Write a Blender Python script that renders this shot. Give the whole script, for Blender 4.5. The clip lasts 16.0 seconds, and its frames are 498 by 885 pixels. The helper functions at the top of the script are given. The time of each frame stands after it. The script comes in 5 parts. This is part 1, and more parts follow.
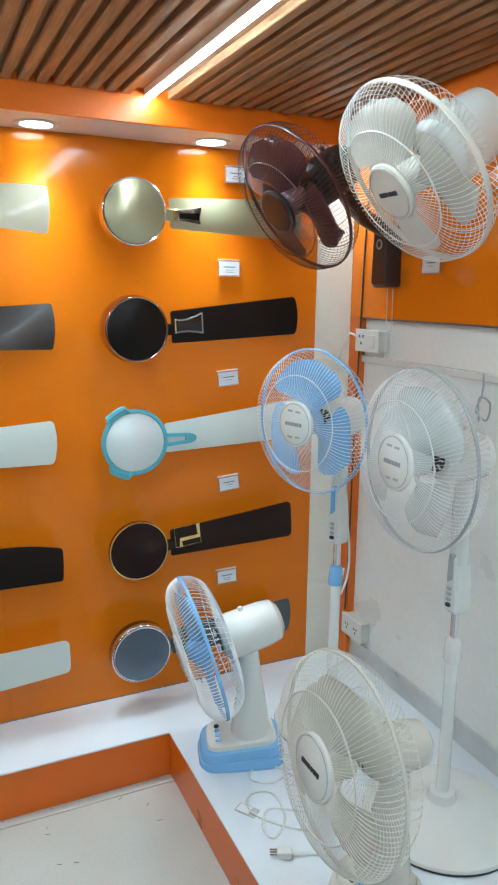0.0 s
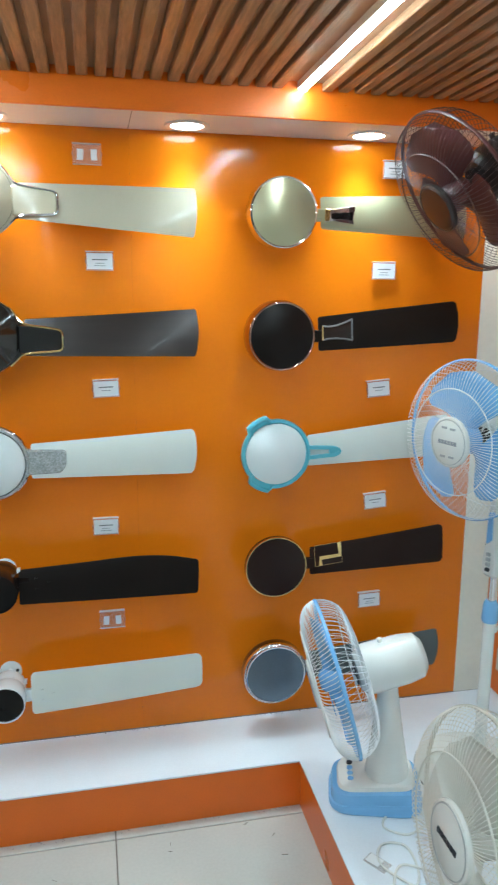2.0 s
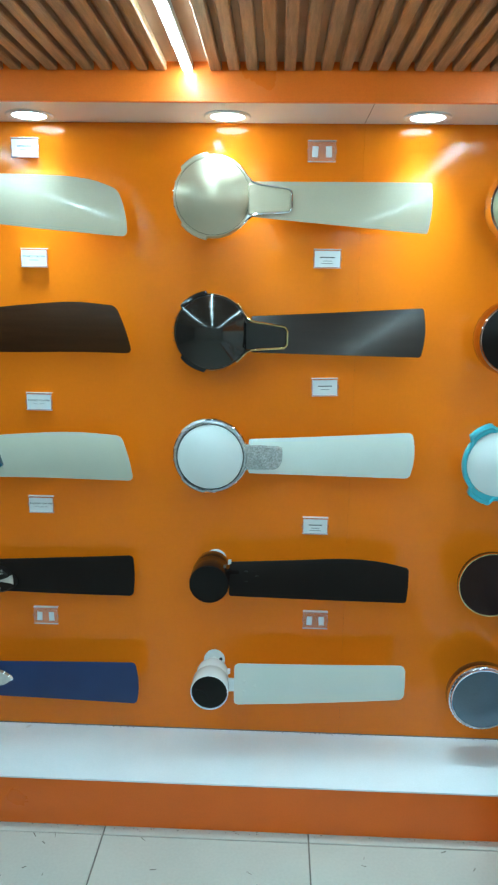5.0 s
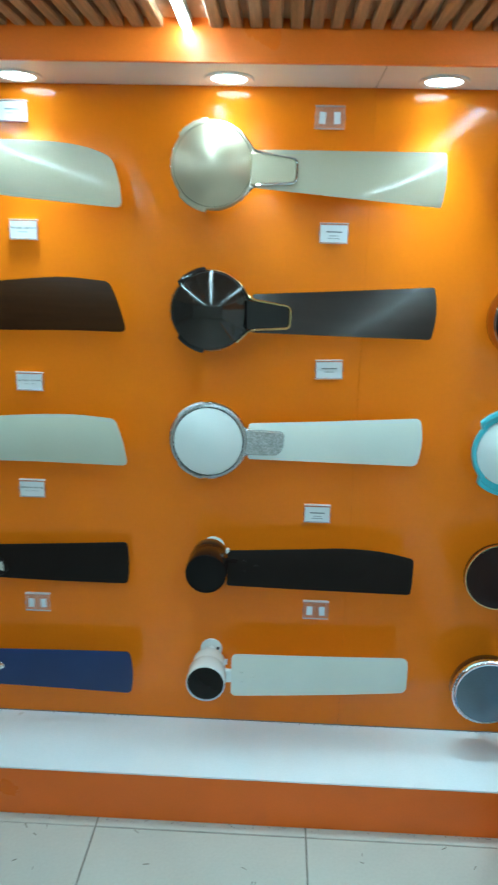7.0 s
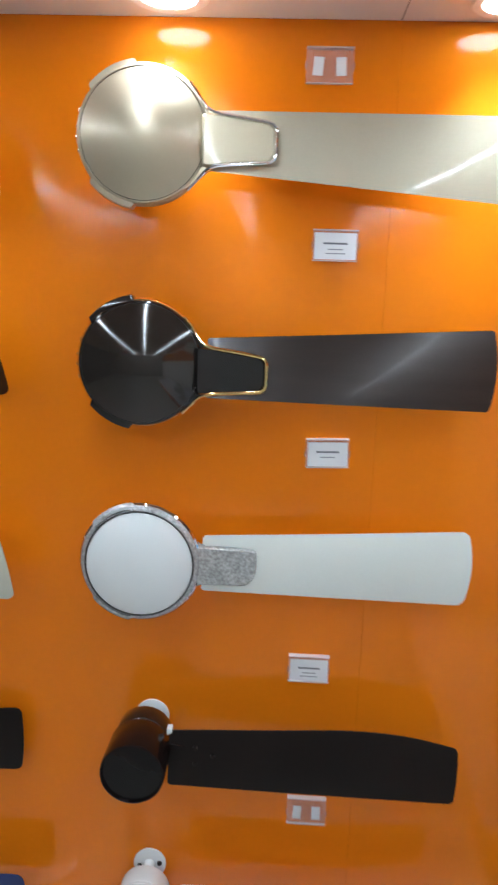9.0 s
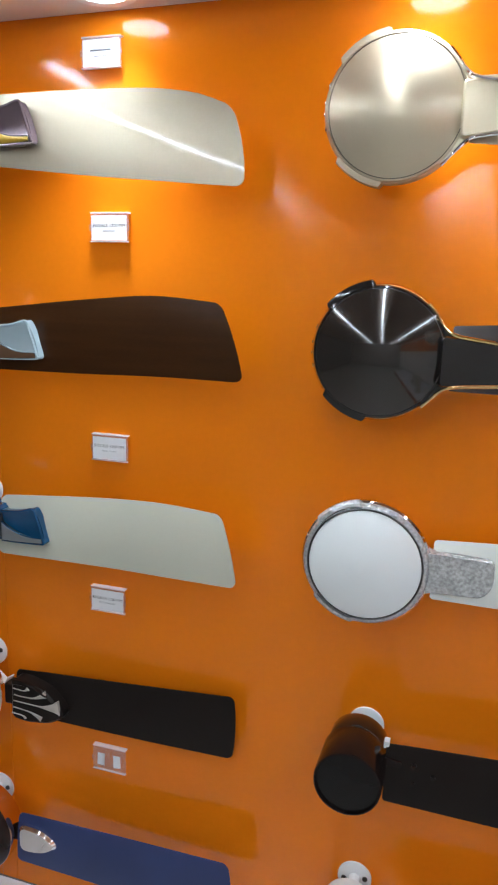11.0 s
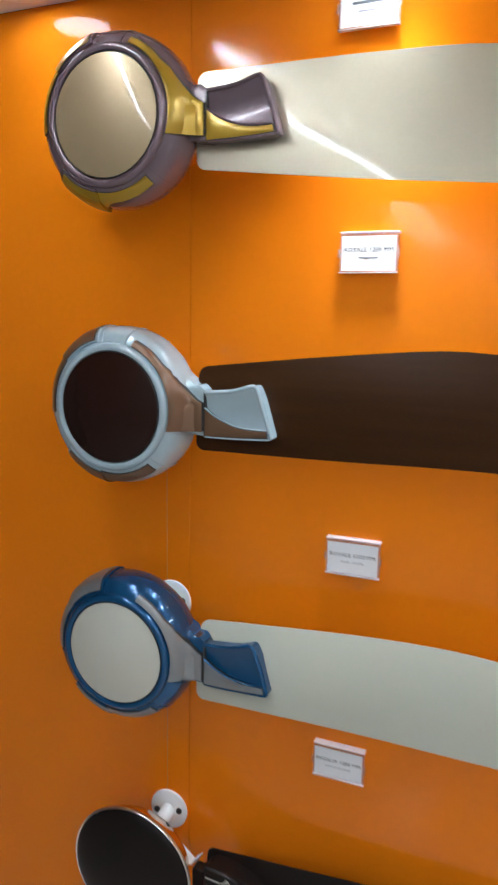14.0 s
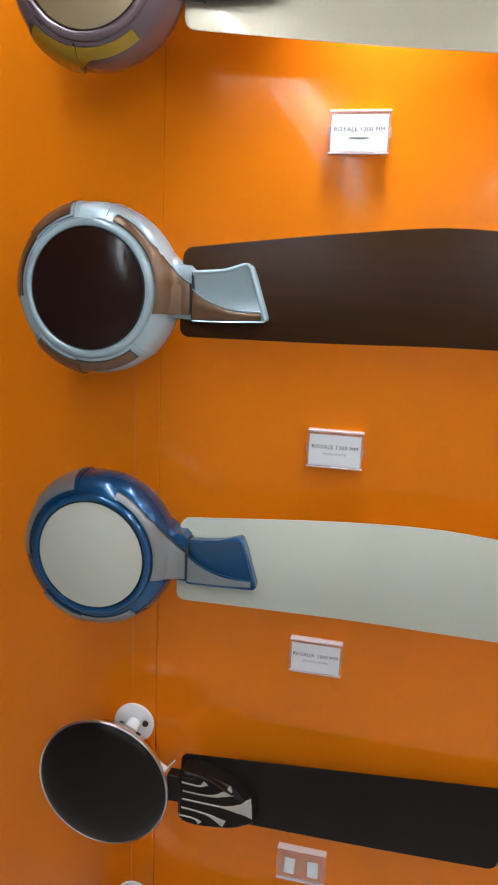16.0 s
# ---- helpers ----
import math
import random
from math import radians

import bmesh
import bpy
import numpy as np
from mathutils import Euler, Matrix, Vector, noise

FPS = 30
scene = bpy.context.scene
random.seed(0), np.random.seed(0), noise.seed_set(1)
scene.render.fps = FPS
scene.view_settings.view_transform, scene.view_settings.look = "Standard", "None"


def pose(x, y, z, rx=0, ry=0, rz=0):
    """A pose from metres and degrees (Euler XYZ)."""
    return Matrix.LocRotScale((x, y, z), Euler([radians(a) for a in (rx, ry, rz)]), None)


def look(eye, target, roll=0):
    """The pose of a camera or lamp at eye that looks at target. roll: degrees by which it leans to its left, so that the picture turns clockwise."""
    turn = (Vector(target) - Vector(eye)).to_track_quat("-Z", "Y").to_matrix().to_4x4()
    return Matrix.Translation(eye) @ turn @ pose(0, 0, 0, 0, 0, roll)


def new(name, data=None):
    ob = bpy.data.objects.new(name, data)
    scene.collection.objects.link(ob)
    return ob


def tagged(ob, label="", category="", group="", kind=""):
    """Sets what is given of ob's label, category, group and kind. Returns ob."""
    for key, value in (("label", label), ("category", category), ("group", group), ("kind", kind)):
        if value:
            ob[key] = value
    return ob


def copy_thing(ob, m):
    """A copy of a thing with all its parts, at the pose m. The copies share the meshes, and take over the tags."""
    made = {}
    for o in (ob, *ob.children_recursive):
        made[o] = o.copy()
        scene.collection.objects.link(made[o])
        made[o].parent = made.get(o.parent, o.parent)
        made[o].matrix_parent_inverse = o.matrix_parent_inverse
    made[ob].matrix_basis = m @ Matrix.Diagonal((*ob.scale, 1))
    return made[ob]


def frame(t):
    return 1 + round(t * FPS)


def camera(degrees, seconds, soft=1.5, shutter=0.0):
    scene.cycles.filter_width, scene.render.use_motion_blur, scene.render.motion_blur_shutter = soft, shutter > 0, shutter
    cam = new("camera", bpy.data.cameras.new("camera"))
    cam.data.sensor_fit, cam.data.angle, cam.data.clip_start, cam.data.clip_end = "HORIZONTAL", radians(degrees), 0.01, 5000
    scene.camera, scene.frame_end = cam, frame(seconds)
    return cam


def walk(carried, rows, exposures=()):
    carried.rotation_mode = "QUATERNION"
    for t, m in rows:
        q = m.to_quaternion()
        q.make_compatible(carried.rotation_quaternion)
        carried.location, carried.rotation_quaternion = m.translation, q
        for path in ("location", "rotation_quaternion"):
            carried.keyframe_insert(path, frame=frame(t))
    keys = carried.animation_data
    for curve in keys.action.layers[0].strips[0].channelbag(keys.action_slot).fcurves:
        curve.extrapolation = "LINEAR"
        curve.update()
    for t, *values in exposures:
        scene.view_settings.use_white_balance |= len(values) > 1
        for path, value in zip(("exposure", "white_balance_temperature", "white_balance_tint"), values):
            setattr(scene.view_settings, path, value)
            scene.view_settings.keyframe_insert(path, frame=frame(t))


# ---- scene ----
cam = camera(38.0, 16.0, 2.2, 0.5)
PATH = [
    (0, (0.209, -2.319, 1.586), (1.036, -0.544, 1.178), 0.7),
    (0.5, (0.247, -2.291, 1.582), (1.012, -0.484, 1.196), 2.5),
    (0.8, (0.249, -2.25, 1.574), (0.933, -0.41, 1.188), 2.1),
    (1, (0.264, -2.252, 1.587), (0.921, -0.406, 1.188), 1.1),
    (1.5, (0.284, -2.222, 1.593), (0.8, -0.332, 1.192), 0.8),
    (2, (0.298, -2.205, 1.593), (0.712, -0.291, 1.187), 0.4),
    (2.5, (0.294, -2.19, 1.583), (0.593, -0.255, 1.172), 0.1),
    (3, (0.275, -2.172, 1.573), (0.43, -0.22, 1.168), -0.4),
    (3.5, (0.233, -2.149, 1.575), (0.297, -0.192, 1.167), -0.3),
    (4, (0.206, -2.15, 1.564), (0.243, -0.19, 1.168), -0.4),
    (4.5, (0.173, -2.151, 1.583), (0.164, -0.192, 1.181), 0.2),
    (4.7, (0.191, -2.153, 1.577), (0.14, -0.195, 1.174), 0.5),
    (6.8, (0.147, -2.088, 1.617), (0.043, -0.144, 1.156), 1.4),
    (7, (0.191, -2.051, 1.598), (0.116, -0.112, 1.115), 1.4),
    (7.5, (0.167, -1.907, 1.578), (0.29, 0.032, 1.105), 3.1),
    (8, (0.179, -1.679, 1.587), (0.275, 0.282, 1.207), 4.3),
    (8.5, (0.184, -1.47, 1.576), (0.213, 0.472, 1.1), 1.3),
    (9, (0.243, -1.318, 1.577), (0.161, 0.644, 1.198), 1.9),
    (9.5, (0.224, -1.278, 1.569), (-0.04, 0.669, 1.192), 1.5),
    (10, (0.187, -1.278, 1.565), (-0.265, 0.631, 1.178), 1.0),
    (12.3, (0.067, -1.169, 1.541), (-0.568, 0.687, 1.148), 2.4),
    (12.5, (0.015, -1.123, 1.55), (-0.626, 0.735, 1.18), 3.0),
    (13, (-0.135, -1.065, 1.555), (-0.768, 0.789, 1.153), 3.3),
    (13.5, (-0.203, -1.036, 1.557), (-0.842, 0.82, 1.173), 3.0),
    (14, (-0.288, -0.979, 1.586), (-1.042, 0.842, 1.242), 1.0),
    (14.5, (-0.334, -0.95, 1.553), (-1.087, 0.878, 1.251), 2.3),
    (15, (-0.393, -0.979, 1.5), (-0.988, 0.893, 1.124), 2.1),
    (15.5, (-0.428, -0.999, 1.47), (-0.874, 0.9, 1.032), 2.3),
    (16, (-0.433, -1.015, 1.473), (-0.848, 0.894, 1.048), 2.4),
]
TINTS = [(0.0, -0.06, 6050, -2), (2.0, -0.04, 5950, -5), (4.6, 0.0, 5330, -21), (7.7, -0.12, 5300, -22), (8.6, -0.12, 6050, 4), (10.2, -0.08, 6420, 11), (12.4, -0.08, 6480, 11), (14.3, -0.10, 6450, 10), (16.0, 0.02, 6600, 10)]
walk(cam, [(t, look(eye, target, roll)) for t, eye, target, roll in PATH], TINTS)


# ---- light ----
world = bpy.data.worlds.new("world")
world.use_nodes = True
scene.world = world
world.node_tree.nodes["Background"].inputs[0].default_value = (0.8, 0.88, 1.0, 1)
world.node_tree.nodes["Background"].inputs[1].default_value = 0.05
LED_GLOW, DISC_GLOW, DOWN_WATTS = 84.0, 24.0, 1.7

# ---- the plan, in metres ----
LEDGE = 0.161          # height of the white display step
LEDGE_D = 0.272        # its depth along the back wall
SOFFIT = 2.044         # underside of the box under the ceiling
VAL_Y = -0.235         # front of that box
CEIL = 2.113           # underside of the slats
RIGHT = 1.73           # the right wall
PANEL_END = 1.55       # where the orange panels end
STEP_X = 0.886         # inner edge of the right-hand step
LEFT, BACK = -3.4, -4.6


# ---- materials ----
def material(name, color, rough=0.5, metal=0.0, vary=0.06, scale=6.0, fine=0.0, fine_scale=220.0, bump=0.0, coat=0.0, rough_vary=0.0,
             stretch=(1, 1, 1), wear=None, wear_at=0.68, alpha=1.0, spec=0.5, bow=0.0):
    """A painted or plated surface: colour drifts at a large scale, grain and relief at a fine one, and spots of wear."""
    m = bpy.data.materials.new(name)
    m.use_nodes = True
    n, l = m.node_tree.nodes, m.node_tree.links
    b = n["Principled BSDF"]
    tc, mp = n.new("ShaderNodeTexCoord"), n.new("ShaderNodeMapping")
    mp.inputs["Scale"].default_value = stretch
    l.new(tc.outputs["Object"], mp.inputs["Vector"])
    big, small = n.new("ShaderNodeTexNoise"), n.new("ShaderNodeTexNoise")
    big.inputs["Scale"].default_value, big.inputs["Detail"].default_value = scale, 5.0
    small.inputs["Scale"].default_value, small.inputs["Detail"].default_value = fine_scale, 3.0
    for t in (big, small):
        l.new(mp.outputs[0], t.inputs["Vector"])
    ramp = n.new("ShaderNodeMapRange")
    ramp.inputs[1].default_value, ramp.inputs[2].default_value = 0.3, 0.7
    ramp.inputs[3].default_value, ramp.inputs[4].default_value = 1 - vary, 1 + vary
    l.new(big.outputs[0], ramp.inputs[0])
    grain = n.new("ShaderNodeMapRange")
    grain.inputs[1].default_value, grain.inputs[2].default_value = 0.3, 0.7
    grain.inputs[3].default_value, grain.inputs[4].default_value = 1 - fine, 1 + fine
    l.new(small.outputs[0], grain.inputs[0])
    mul = n.new("ShaderNodeMath")
    mul.operation = "MULTIPLY"
    l.new(ramp.outputs[0], mul.inputs[0])
    l.new(grain.outputs[0], mul.inputs[1])
    tint = n.new("ShaderNodeVectorMath")
    tint.operation = "SCALE"
    tint.inputs[0].default_value = color
    l.new(mul.outputs[0], tint.inputs["Scale"])
    last = tint.outputs[0]
    if wear:
        spots, cut, mix = n.new("ShaderNodeTexNoise"), n.new("ShaderNodeMapRange"), n.new("ShaderNodeMix")
        spots.inputs["Scale"].default_value, spots.inputs["Detail"].default_value = scale * 2.3, 8.0
        l.new(mp.outputs[0], spots.inputs["Vector"])
        cut.inputs[1].default_value, cut.inputs[2].default_value = wear_at, wear_at + 0.08
        l.new(spots.outputs[0], cut.inputs[0])
        mix.data_type = "RGBA"
        l.new(cut.outputs[0], mix.inputs[0])
        l.new(last, mix.inputs[6])
        mix.inputs[7].default_value = (*wear, 1)
        last = mix.outputs[2]
    l.new(last, b.inputs["Base Color"])
    rr = n.new("ShaderNodeMapRange")
    rr.inputs[1].default_value, rr.inputs[2].default_value = 0.3, 0.7
    rr.inputs[3].default_value, rr.inputs[4].default_value = max(rough * (1 - rough_vary * 3), 0.01), min(rough * (1 + rough_vary * 3), 1)
    b.inputs["Roughness"].default_value = rough
    if rough_vary:
        l.new(big.outputs[0], rr.inputs[0])
        l.new(rr.outputs[0], b.inputs["Roughness"])
    b.inputs["Metallic"].default_value = metal
    b.inputs["Coat Weight"].default_value = coat
    b.inputs["Coat Roughness"].default_value = 0.04
    b.inputs["Specular IOR Level"].default_value = spec
    if bump:
        bp = n.new("ShaderNodeBump")
        bp.inputs["Strength"].default_value, bp.inputs["Distance"].default_value = 1.0, bump
        l.new(small.outputs[0], bp.inputs["Height"])
        l.new(bp.outputs[0], b.inputs["Normal"])
        if bow:
            # thin sheet that is not quite flat: it bows from side to side
            mp2, wave, bp2 = n.new("ShaderNodeMapping"), n.new("ShaderNodeTexNoise"), n.new("ShaderNodeBump")
            mp2.inputs["Scale"].default_value = (1.0, 1.0, 0.28)
            l.new(tc.outputs["Object"], mp2.inputs["Vector"])
            l.new(mp2.outputs[0], wave.inputs["Vector"])
            wave.inputs["Scale"].default_value, wave.inputs["Detail"].default_value = 3.4, 1.0
            bp2.inputs["Strength"].default_value, bp2.inputs["Distance"].default_value = 1.0, bow
            l.new(wave.outputs[0], bp2.inputs["Height"])
            l.new(bp2.outputs[0], bp.inputs["Normal"])
    return m


def glow(name, color, strength):
    m = bpy.data.materials.new(name)
    m.use_nodes = True
    n, l = m.node_tree.nodes, m.node_tree.links
    n.remove(n["Principled BSDF"])
    e = n.new("ShaderNodeEmission")
    e.inputs[0].default_value, e.inputs[1].default_value = (*color, 1), strength
    l.new(e.outputs[0], n["Material Output"].inputs[0])
    return m


def clear_plastic(name, skin=0.16):
    """Thin clear sheet: mostly seen through, with a pale glossy skin."""
    m = bpy.data.materials.new(name)
    m.use_nodes = True
    n, l = m.node_tree.nodes, m.node_tree.links
    b = n["Principled BSDF"]
    b.inputs["Base Color"].default_value = (0.9, 0.82, 0.8, 1)
    b.inputs["Roughness"].default_value = 0.08
    see, mix = n.new("ShaderNodeBsdfTransparent"), n.new("ShaderNodeMixShader")
    see.inputs[0].default_value = (0.98, 0.96, 0.95, 1)
    mix.inputs[0].default_value = skin
    l.new(see.outputs[0], mix.inputs[1])
    l.new(b.outputs[0], mix.inputs[2])
    l.new(mix.outputs[0], n["Material Output"].inputs[0])
    return m


ORANGE = material("orange_gloss_panel", (0.79, 0.199, 0.006), 0.11, vary=0.03, scale=2.2, fine=0.015, bump=0.00005, fine_scale=90, coat=0.05, spec=0.30, bow=0.014, wear=(0.62, 0.15, 0.012), wear_at=0.80)
ORANGE_MATT = material("orange_board", (0.74, 0.148, 0.005), 0.32, rough_vary=0.06, vary=0.05, scale=5, fine=0.03, wear=(0.45, 0.10, 0.02), wear_at=0.74)
WHITE_GLOSS = material("white_step_laminate", (0.81, 0.85, 0.91), 0.12, rough_vary=0.06, vary=0.04, scale=4, fine=0.02, coat=0.2, wear=(0.58, 0.57, 0.56), wear_at=0.74)
WALL_WHITE = material("white_wall_paint", (0.88, 0.87, 0.84), 0.32, rough_vary=0.06, vary=0.05, scale=3, fine=0.02, bump=0.0003, fine_scale=60, wear=(0.62, 0.60, 0.56), wear_at=0.72)
PILLAR_W = material("cream_pillar_paint", (0.88, 0.84, 0.74), 0.4, vary=0.06, scale=3, fine=0.02, bump=0.0003, fine_scale=60)
SOFFIT_M = material("pale_soffit_paint", (0.74, 0.70, 0.67), 0.45, vary=0.04, scale=4)
# for the unseen closing walls; the dark one dims the left panels
ROOM_DARK = material("unseen_wall_dark", (0.16, 0.155, 0.15), 0.7, vary=0.08, scale=2)
ROOM_W = material("unseen_wall_pale", (0.46, 0.45, 0.44), 0.6, vary=0.06, scale=2)
WOOD = material("slat_wood", (0.36, 0.195, 0.095), 0.42, vary=0.30, scale=9, fine=0.18, fine_scale=60, stretch=(14, 0.9, 14), bump=0.0004)
WOOD_BACK = material("dark_slat_backing", (0.40, 0.22, 0.12), 0.6, vary=0.2, scale=5)
TILE = material("beige_floor_tile", (0.53, 0.515, 0.48), 0.2, rough_vary=0.06, vary=0.05, scale=3.5, fine=0.03, fine_scale=120, coat=0.1, wear=(0.40, 0.37, 0.32), wear_at=0.76)
GROUT = material("dark_grout", (0.17, 0.15, 0.13), 0.9, vary=0.2, scale=20)
SKIRT = material("grey_skirting", (0.60, 0.60, 0.59), 0.35, rough_vary=0.06, vary=0.12, scale=6, wear=(0.30, 0.29, 0.27), wear_at=0.66)
LED_M, DISC_M = glow("led_diffuser", (0.80, 0.92, 1.0), LED_GLOW), glow("downlight_diffuser", (0.78, 0.90, 1.0), DISC_GLOW)
LAMP_RIM = material("white_lamp_rim", (0.8, 0.8, 0.8), 0.35)
CHROME = material("chrome", (0.86, 0.86, 0.88), 0.07, 1.0, vary=0.02)
SATIN_RIM = material("satin_metal_rim", (0.72, 0.70, 0.68), 0.28, 1.0, vary=0.03)
COPPER_CHROME = material("copper_chrome", (0.80, 0.55, 0.42), 0.10, 1.0, vary=0.03)
GOLD = material("gold_plate", (0.86, 0.66, 0.28), 0.14, 1.0, vary=0.04)
GOLD_PAINT = material("mustard_gold_paint", (0.41, 0.25, 0.02), 0.28, 0.35, vary=0.06, scale=20, coat=0.4)
CHAMP = material("champagne_metallic", (0.54, 0.47, 0.34), 0.36, 0.6, vary=0.012, scale=8, fine=0.01, coat=0.35)
# champagne disc; reflected orange and dark room are put into its colour
CHAMP_DISC = material("champagne_with_reflections", (0.40, 0.30, 0.175), 0.40, 0.45, vary=0.02, scale=8, fine=0.01, coat=0.5)
CHAMP_BLADE = material("champagne_blade", (0.55, 0.495, 0.375), 0.33, 0.55, vary=0.03, scale=4, fine=0.015, coat=0.5)
OLIVE = material("pale_olive_metallic", (0.47, 0.44, 0.28), 0.30, 0.55, vary=0.012, scale=6, fine=0.01, coat=0.15)
BLACK = material("gloss_black", (0.009, 0.008, 0.008), 0.09, vary=0.1, scale=6, coat=0.5)
DOME_BLACK = material("smoky_black_dome", (0.022, 0.018, 0.016), 0.13, 0.2, vary=0.08, scale=6, coat=0.45)
BLACK_SATIN = material("satin_black", (0.010, 0.007, 0.006), 0.34, spec=0.16, vary=0.15, scale=6, fine=0.05)
CAP_BLACK = material("cap_black", (0.007, 0.006, 0.006), 0.25, vary=0.1, scale=8, spec=0.2)
GUNMETAL = material("brushed_gunmetal", (0.034, 0.024, 0.021), 0.22, 0.35, vary=0.1, scale=5, fine=0.10, fine_scale=160, stretch=(1, 14, 14), coat=0.08)
BROWN = material("dark_brown_gloss", (0.018, 0.007, 0.005), 0.15, vary=0.03, scale=6, fine=0.02, spec=0.25)
BROWN_BLADE = material("dark_brown_blade", (0.036, 0.013, 0.004), 0.27, 0.0, spec=0.18, vary=0.12, scale=5, fine=0.10, fine_scale=140, stretch=(1, 14, 14))
BRONZE = material("bronze_brown_paint", (0.17, 0.092, 0.05), 0.3, 0.4, vary=0.06, scale=20, coat=0.4)
SILVER = material("pearl_silver_paint", (0.38, 0.49, 0.54), 0.25, 0.15, vary=0.04, scale=20, fine=0.04, fine_scale=900, coat=0.5)
SILVER_GREY = material("grey_metal_paint", (0.25, 0.262, 0.27), 0.3, 0.45, vary=0.05, scale=20, coat=0.4)
MAUVE = material("mauve_metallic_paint", (0.165, 0.118, 0.135), 0.26, 0.3, vary=0.05, scale=20, fine=0.04, fine_scale=900, coat=0.5)
BLUE_METAL = material("blue_metallic_paint", (0.003, 0.076, 0.20), 0.22, 0.45, vary=0.08, scale=20, fine=0.06, fine_scale=900, coat=0.6)
WHITE_P = material("white_gloss_plastic", (0.78, 0.83, 0.845), 0.16, vary=0.02, scale=6, coat=0.4)
WHITE_BLADE = material("white_blade_paint", (0.70, 0.735, 0.70), 0.26, vary=0.03, scale=5, fine=0.01, coat=0.2)
IVORY = material("ivory_paint", (0.53, 0.53, 0.46), 0.25, vary=0.03, scale=6, coat=0.3)
IVORY_BLADE = material("ivory_blade_paint", (0.50, 0.51, 0.43), 0.28, vary=0.03, scale=5, fine=0.01, coat=0.1)
CAN_BROWN = material("deep_brown_gloss", (0.010, 0.0055, 0.005), 0.18, vary=0.05, scale=8, spec=0.16)
DARK_COPPER = material("dark_copper_chrome", (0.46, 0.29, 0.22), 0.12, 1.0, vary=0.05)
TEAL = material("teal_plastic", (0.13, 0.47, 0.58), 0.28, vary=0.05, scale=10, coat=0.2)
NAVY = material("navy_blade_paint", (0.024, 0.040, 0.12), 0.3, 0.0, spec=0.25, vary=0.1, scale=6, coat=0.2)
SLATE = material("slate_grey_metal", (0.13, 0.165, 0.21), 0.22, 0.5, vary=0.08, scale=6, fine=0.05)
SLATE_BLADE = material("slate_blade", (0.09, 0.10, 0.10), 0.35, 0.3, vary=0.1, scale=6)
FILIGREE = material("silver_filigree", (0.52, 0.54, 0.55), 0.26, 0.5, vary=0.12, scale=60, fine=0.34, fine_scale=175, bump=0.0018)
CARD = material("white_card", (0.80, 0.81, 0.83), 0.5, vary=0.03, scale=20)
INK = material("dark_ink", (0.02, 0.022, 0.03), 0.7)
GREY_INK = material("grey_ink", (0.15, 0.16, 0.18), 0.7)
INK_PALE = material("pale_ink", (0.30, 0.31, 0.34), 0.7)
STRIPE = material("pale_stripe_foil", (0.50, 0.48, 0.44), 0.35, 0.25, vary=0.08, scale=30)
ACRYLIC = clear_plastic("clear_acrylic")
# paler copy of the acrylic: the bright glow of its edges as colour
ACRYLIC_EDGE = clear_plastic("acrylic_edge_glow", 0.55)
SCREW = material("dark_screw", (0.05, 0.05, 0.05), 0.4, 0.6)
PLASTIC_W = material("white_fan_plastic", (0.80, 0.80, 0.77), 0.24, vary=0.03, scale=8, coat=0.2)
PLASTIC_CREAM = material("cream_fan_plastic", (0.68, 0.65, 0.585), 0.26, vary=0.04, scale=8, coat=0.2)
PLASTIC_GREY = material("grey_fan_plastic", (0.40, 0.42, 0.43), 0.28, vary=0.05, scale=8, coat=0.2)
PLASTIC_BLUE = material("sky_blue_plastic", (0.24, 0.50, 0.84), 0.26, vary=0.04, scale=8, coat=0.2)
PLASTIC_MAROON = material("maroon_plastic", (0.085, 0.024, 0.024), 0.32, vary=0.08, scale=8, coat=0.3)
PLASTIC_DARK = material("dark_brown_plastic", (0.03, 0.02, 0.018), 0.3, vary=0.1, scale=8, coat=0.2)
WIRE_W = material("white_wire", (0.86, 0.86, 0.85), 0.3)
WIRE_CREAM = material("cream_wire", (0.74, 0.715, 0.655), 0.3)
WIRE_GREY = material("grey_wire", (0.80, 0.81, 0.81), 0.3, 0.0)
WIRE_MAROON = material("dark_maroon_wire", (0.075, 0.045, 0.043), 0.3, 0.2)
CABLE_BLACK = material("black_cable", (0.02, 0.02, 0.02), 0.5)
BLADE_SMOKE = material("pale_translucent_blade", (0.66, 0.69, 0.68), 0.2, vary=0.03, coat=0.3)


# ---- building helpers ----
def part(name, bm, mat, parent=None, label="", m=None, smooth=35):
    """Links a bmesh as one mesh object under a thing or a part."""
    bmesh.ops.recalc_face_normals(bm, faces=bm.faces)
    me = bpy.data.meshes.new(name)
    bm.to_mesh(me)
    bm.free()
    me.materials.append(mat)
    if smooth:
        me.shade_smooth()
        me.set_sharp_from_angle(angle=radians(smooth))
    ob = new(name, me)
    if parent:
        ob.parent = parent
    if m:
        ob.matrix_basis = m
    if label:
        ob["label"] = label
    return ob


def thing(name, at, label, category, group=""):
    ob = new(name)
    ob.empty_display_size = 0.05
    ob.location = at
    return tagged(ob, label, category, group)


def setting(name, bm, mat, label, smooth=30):
    return tagged(part(name, bm, mat, smooth=smooth), label, kind="structure")


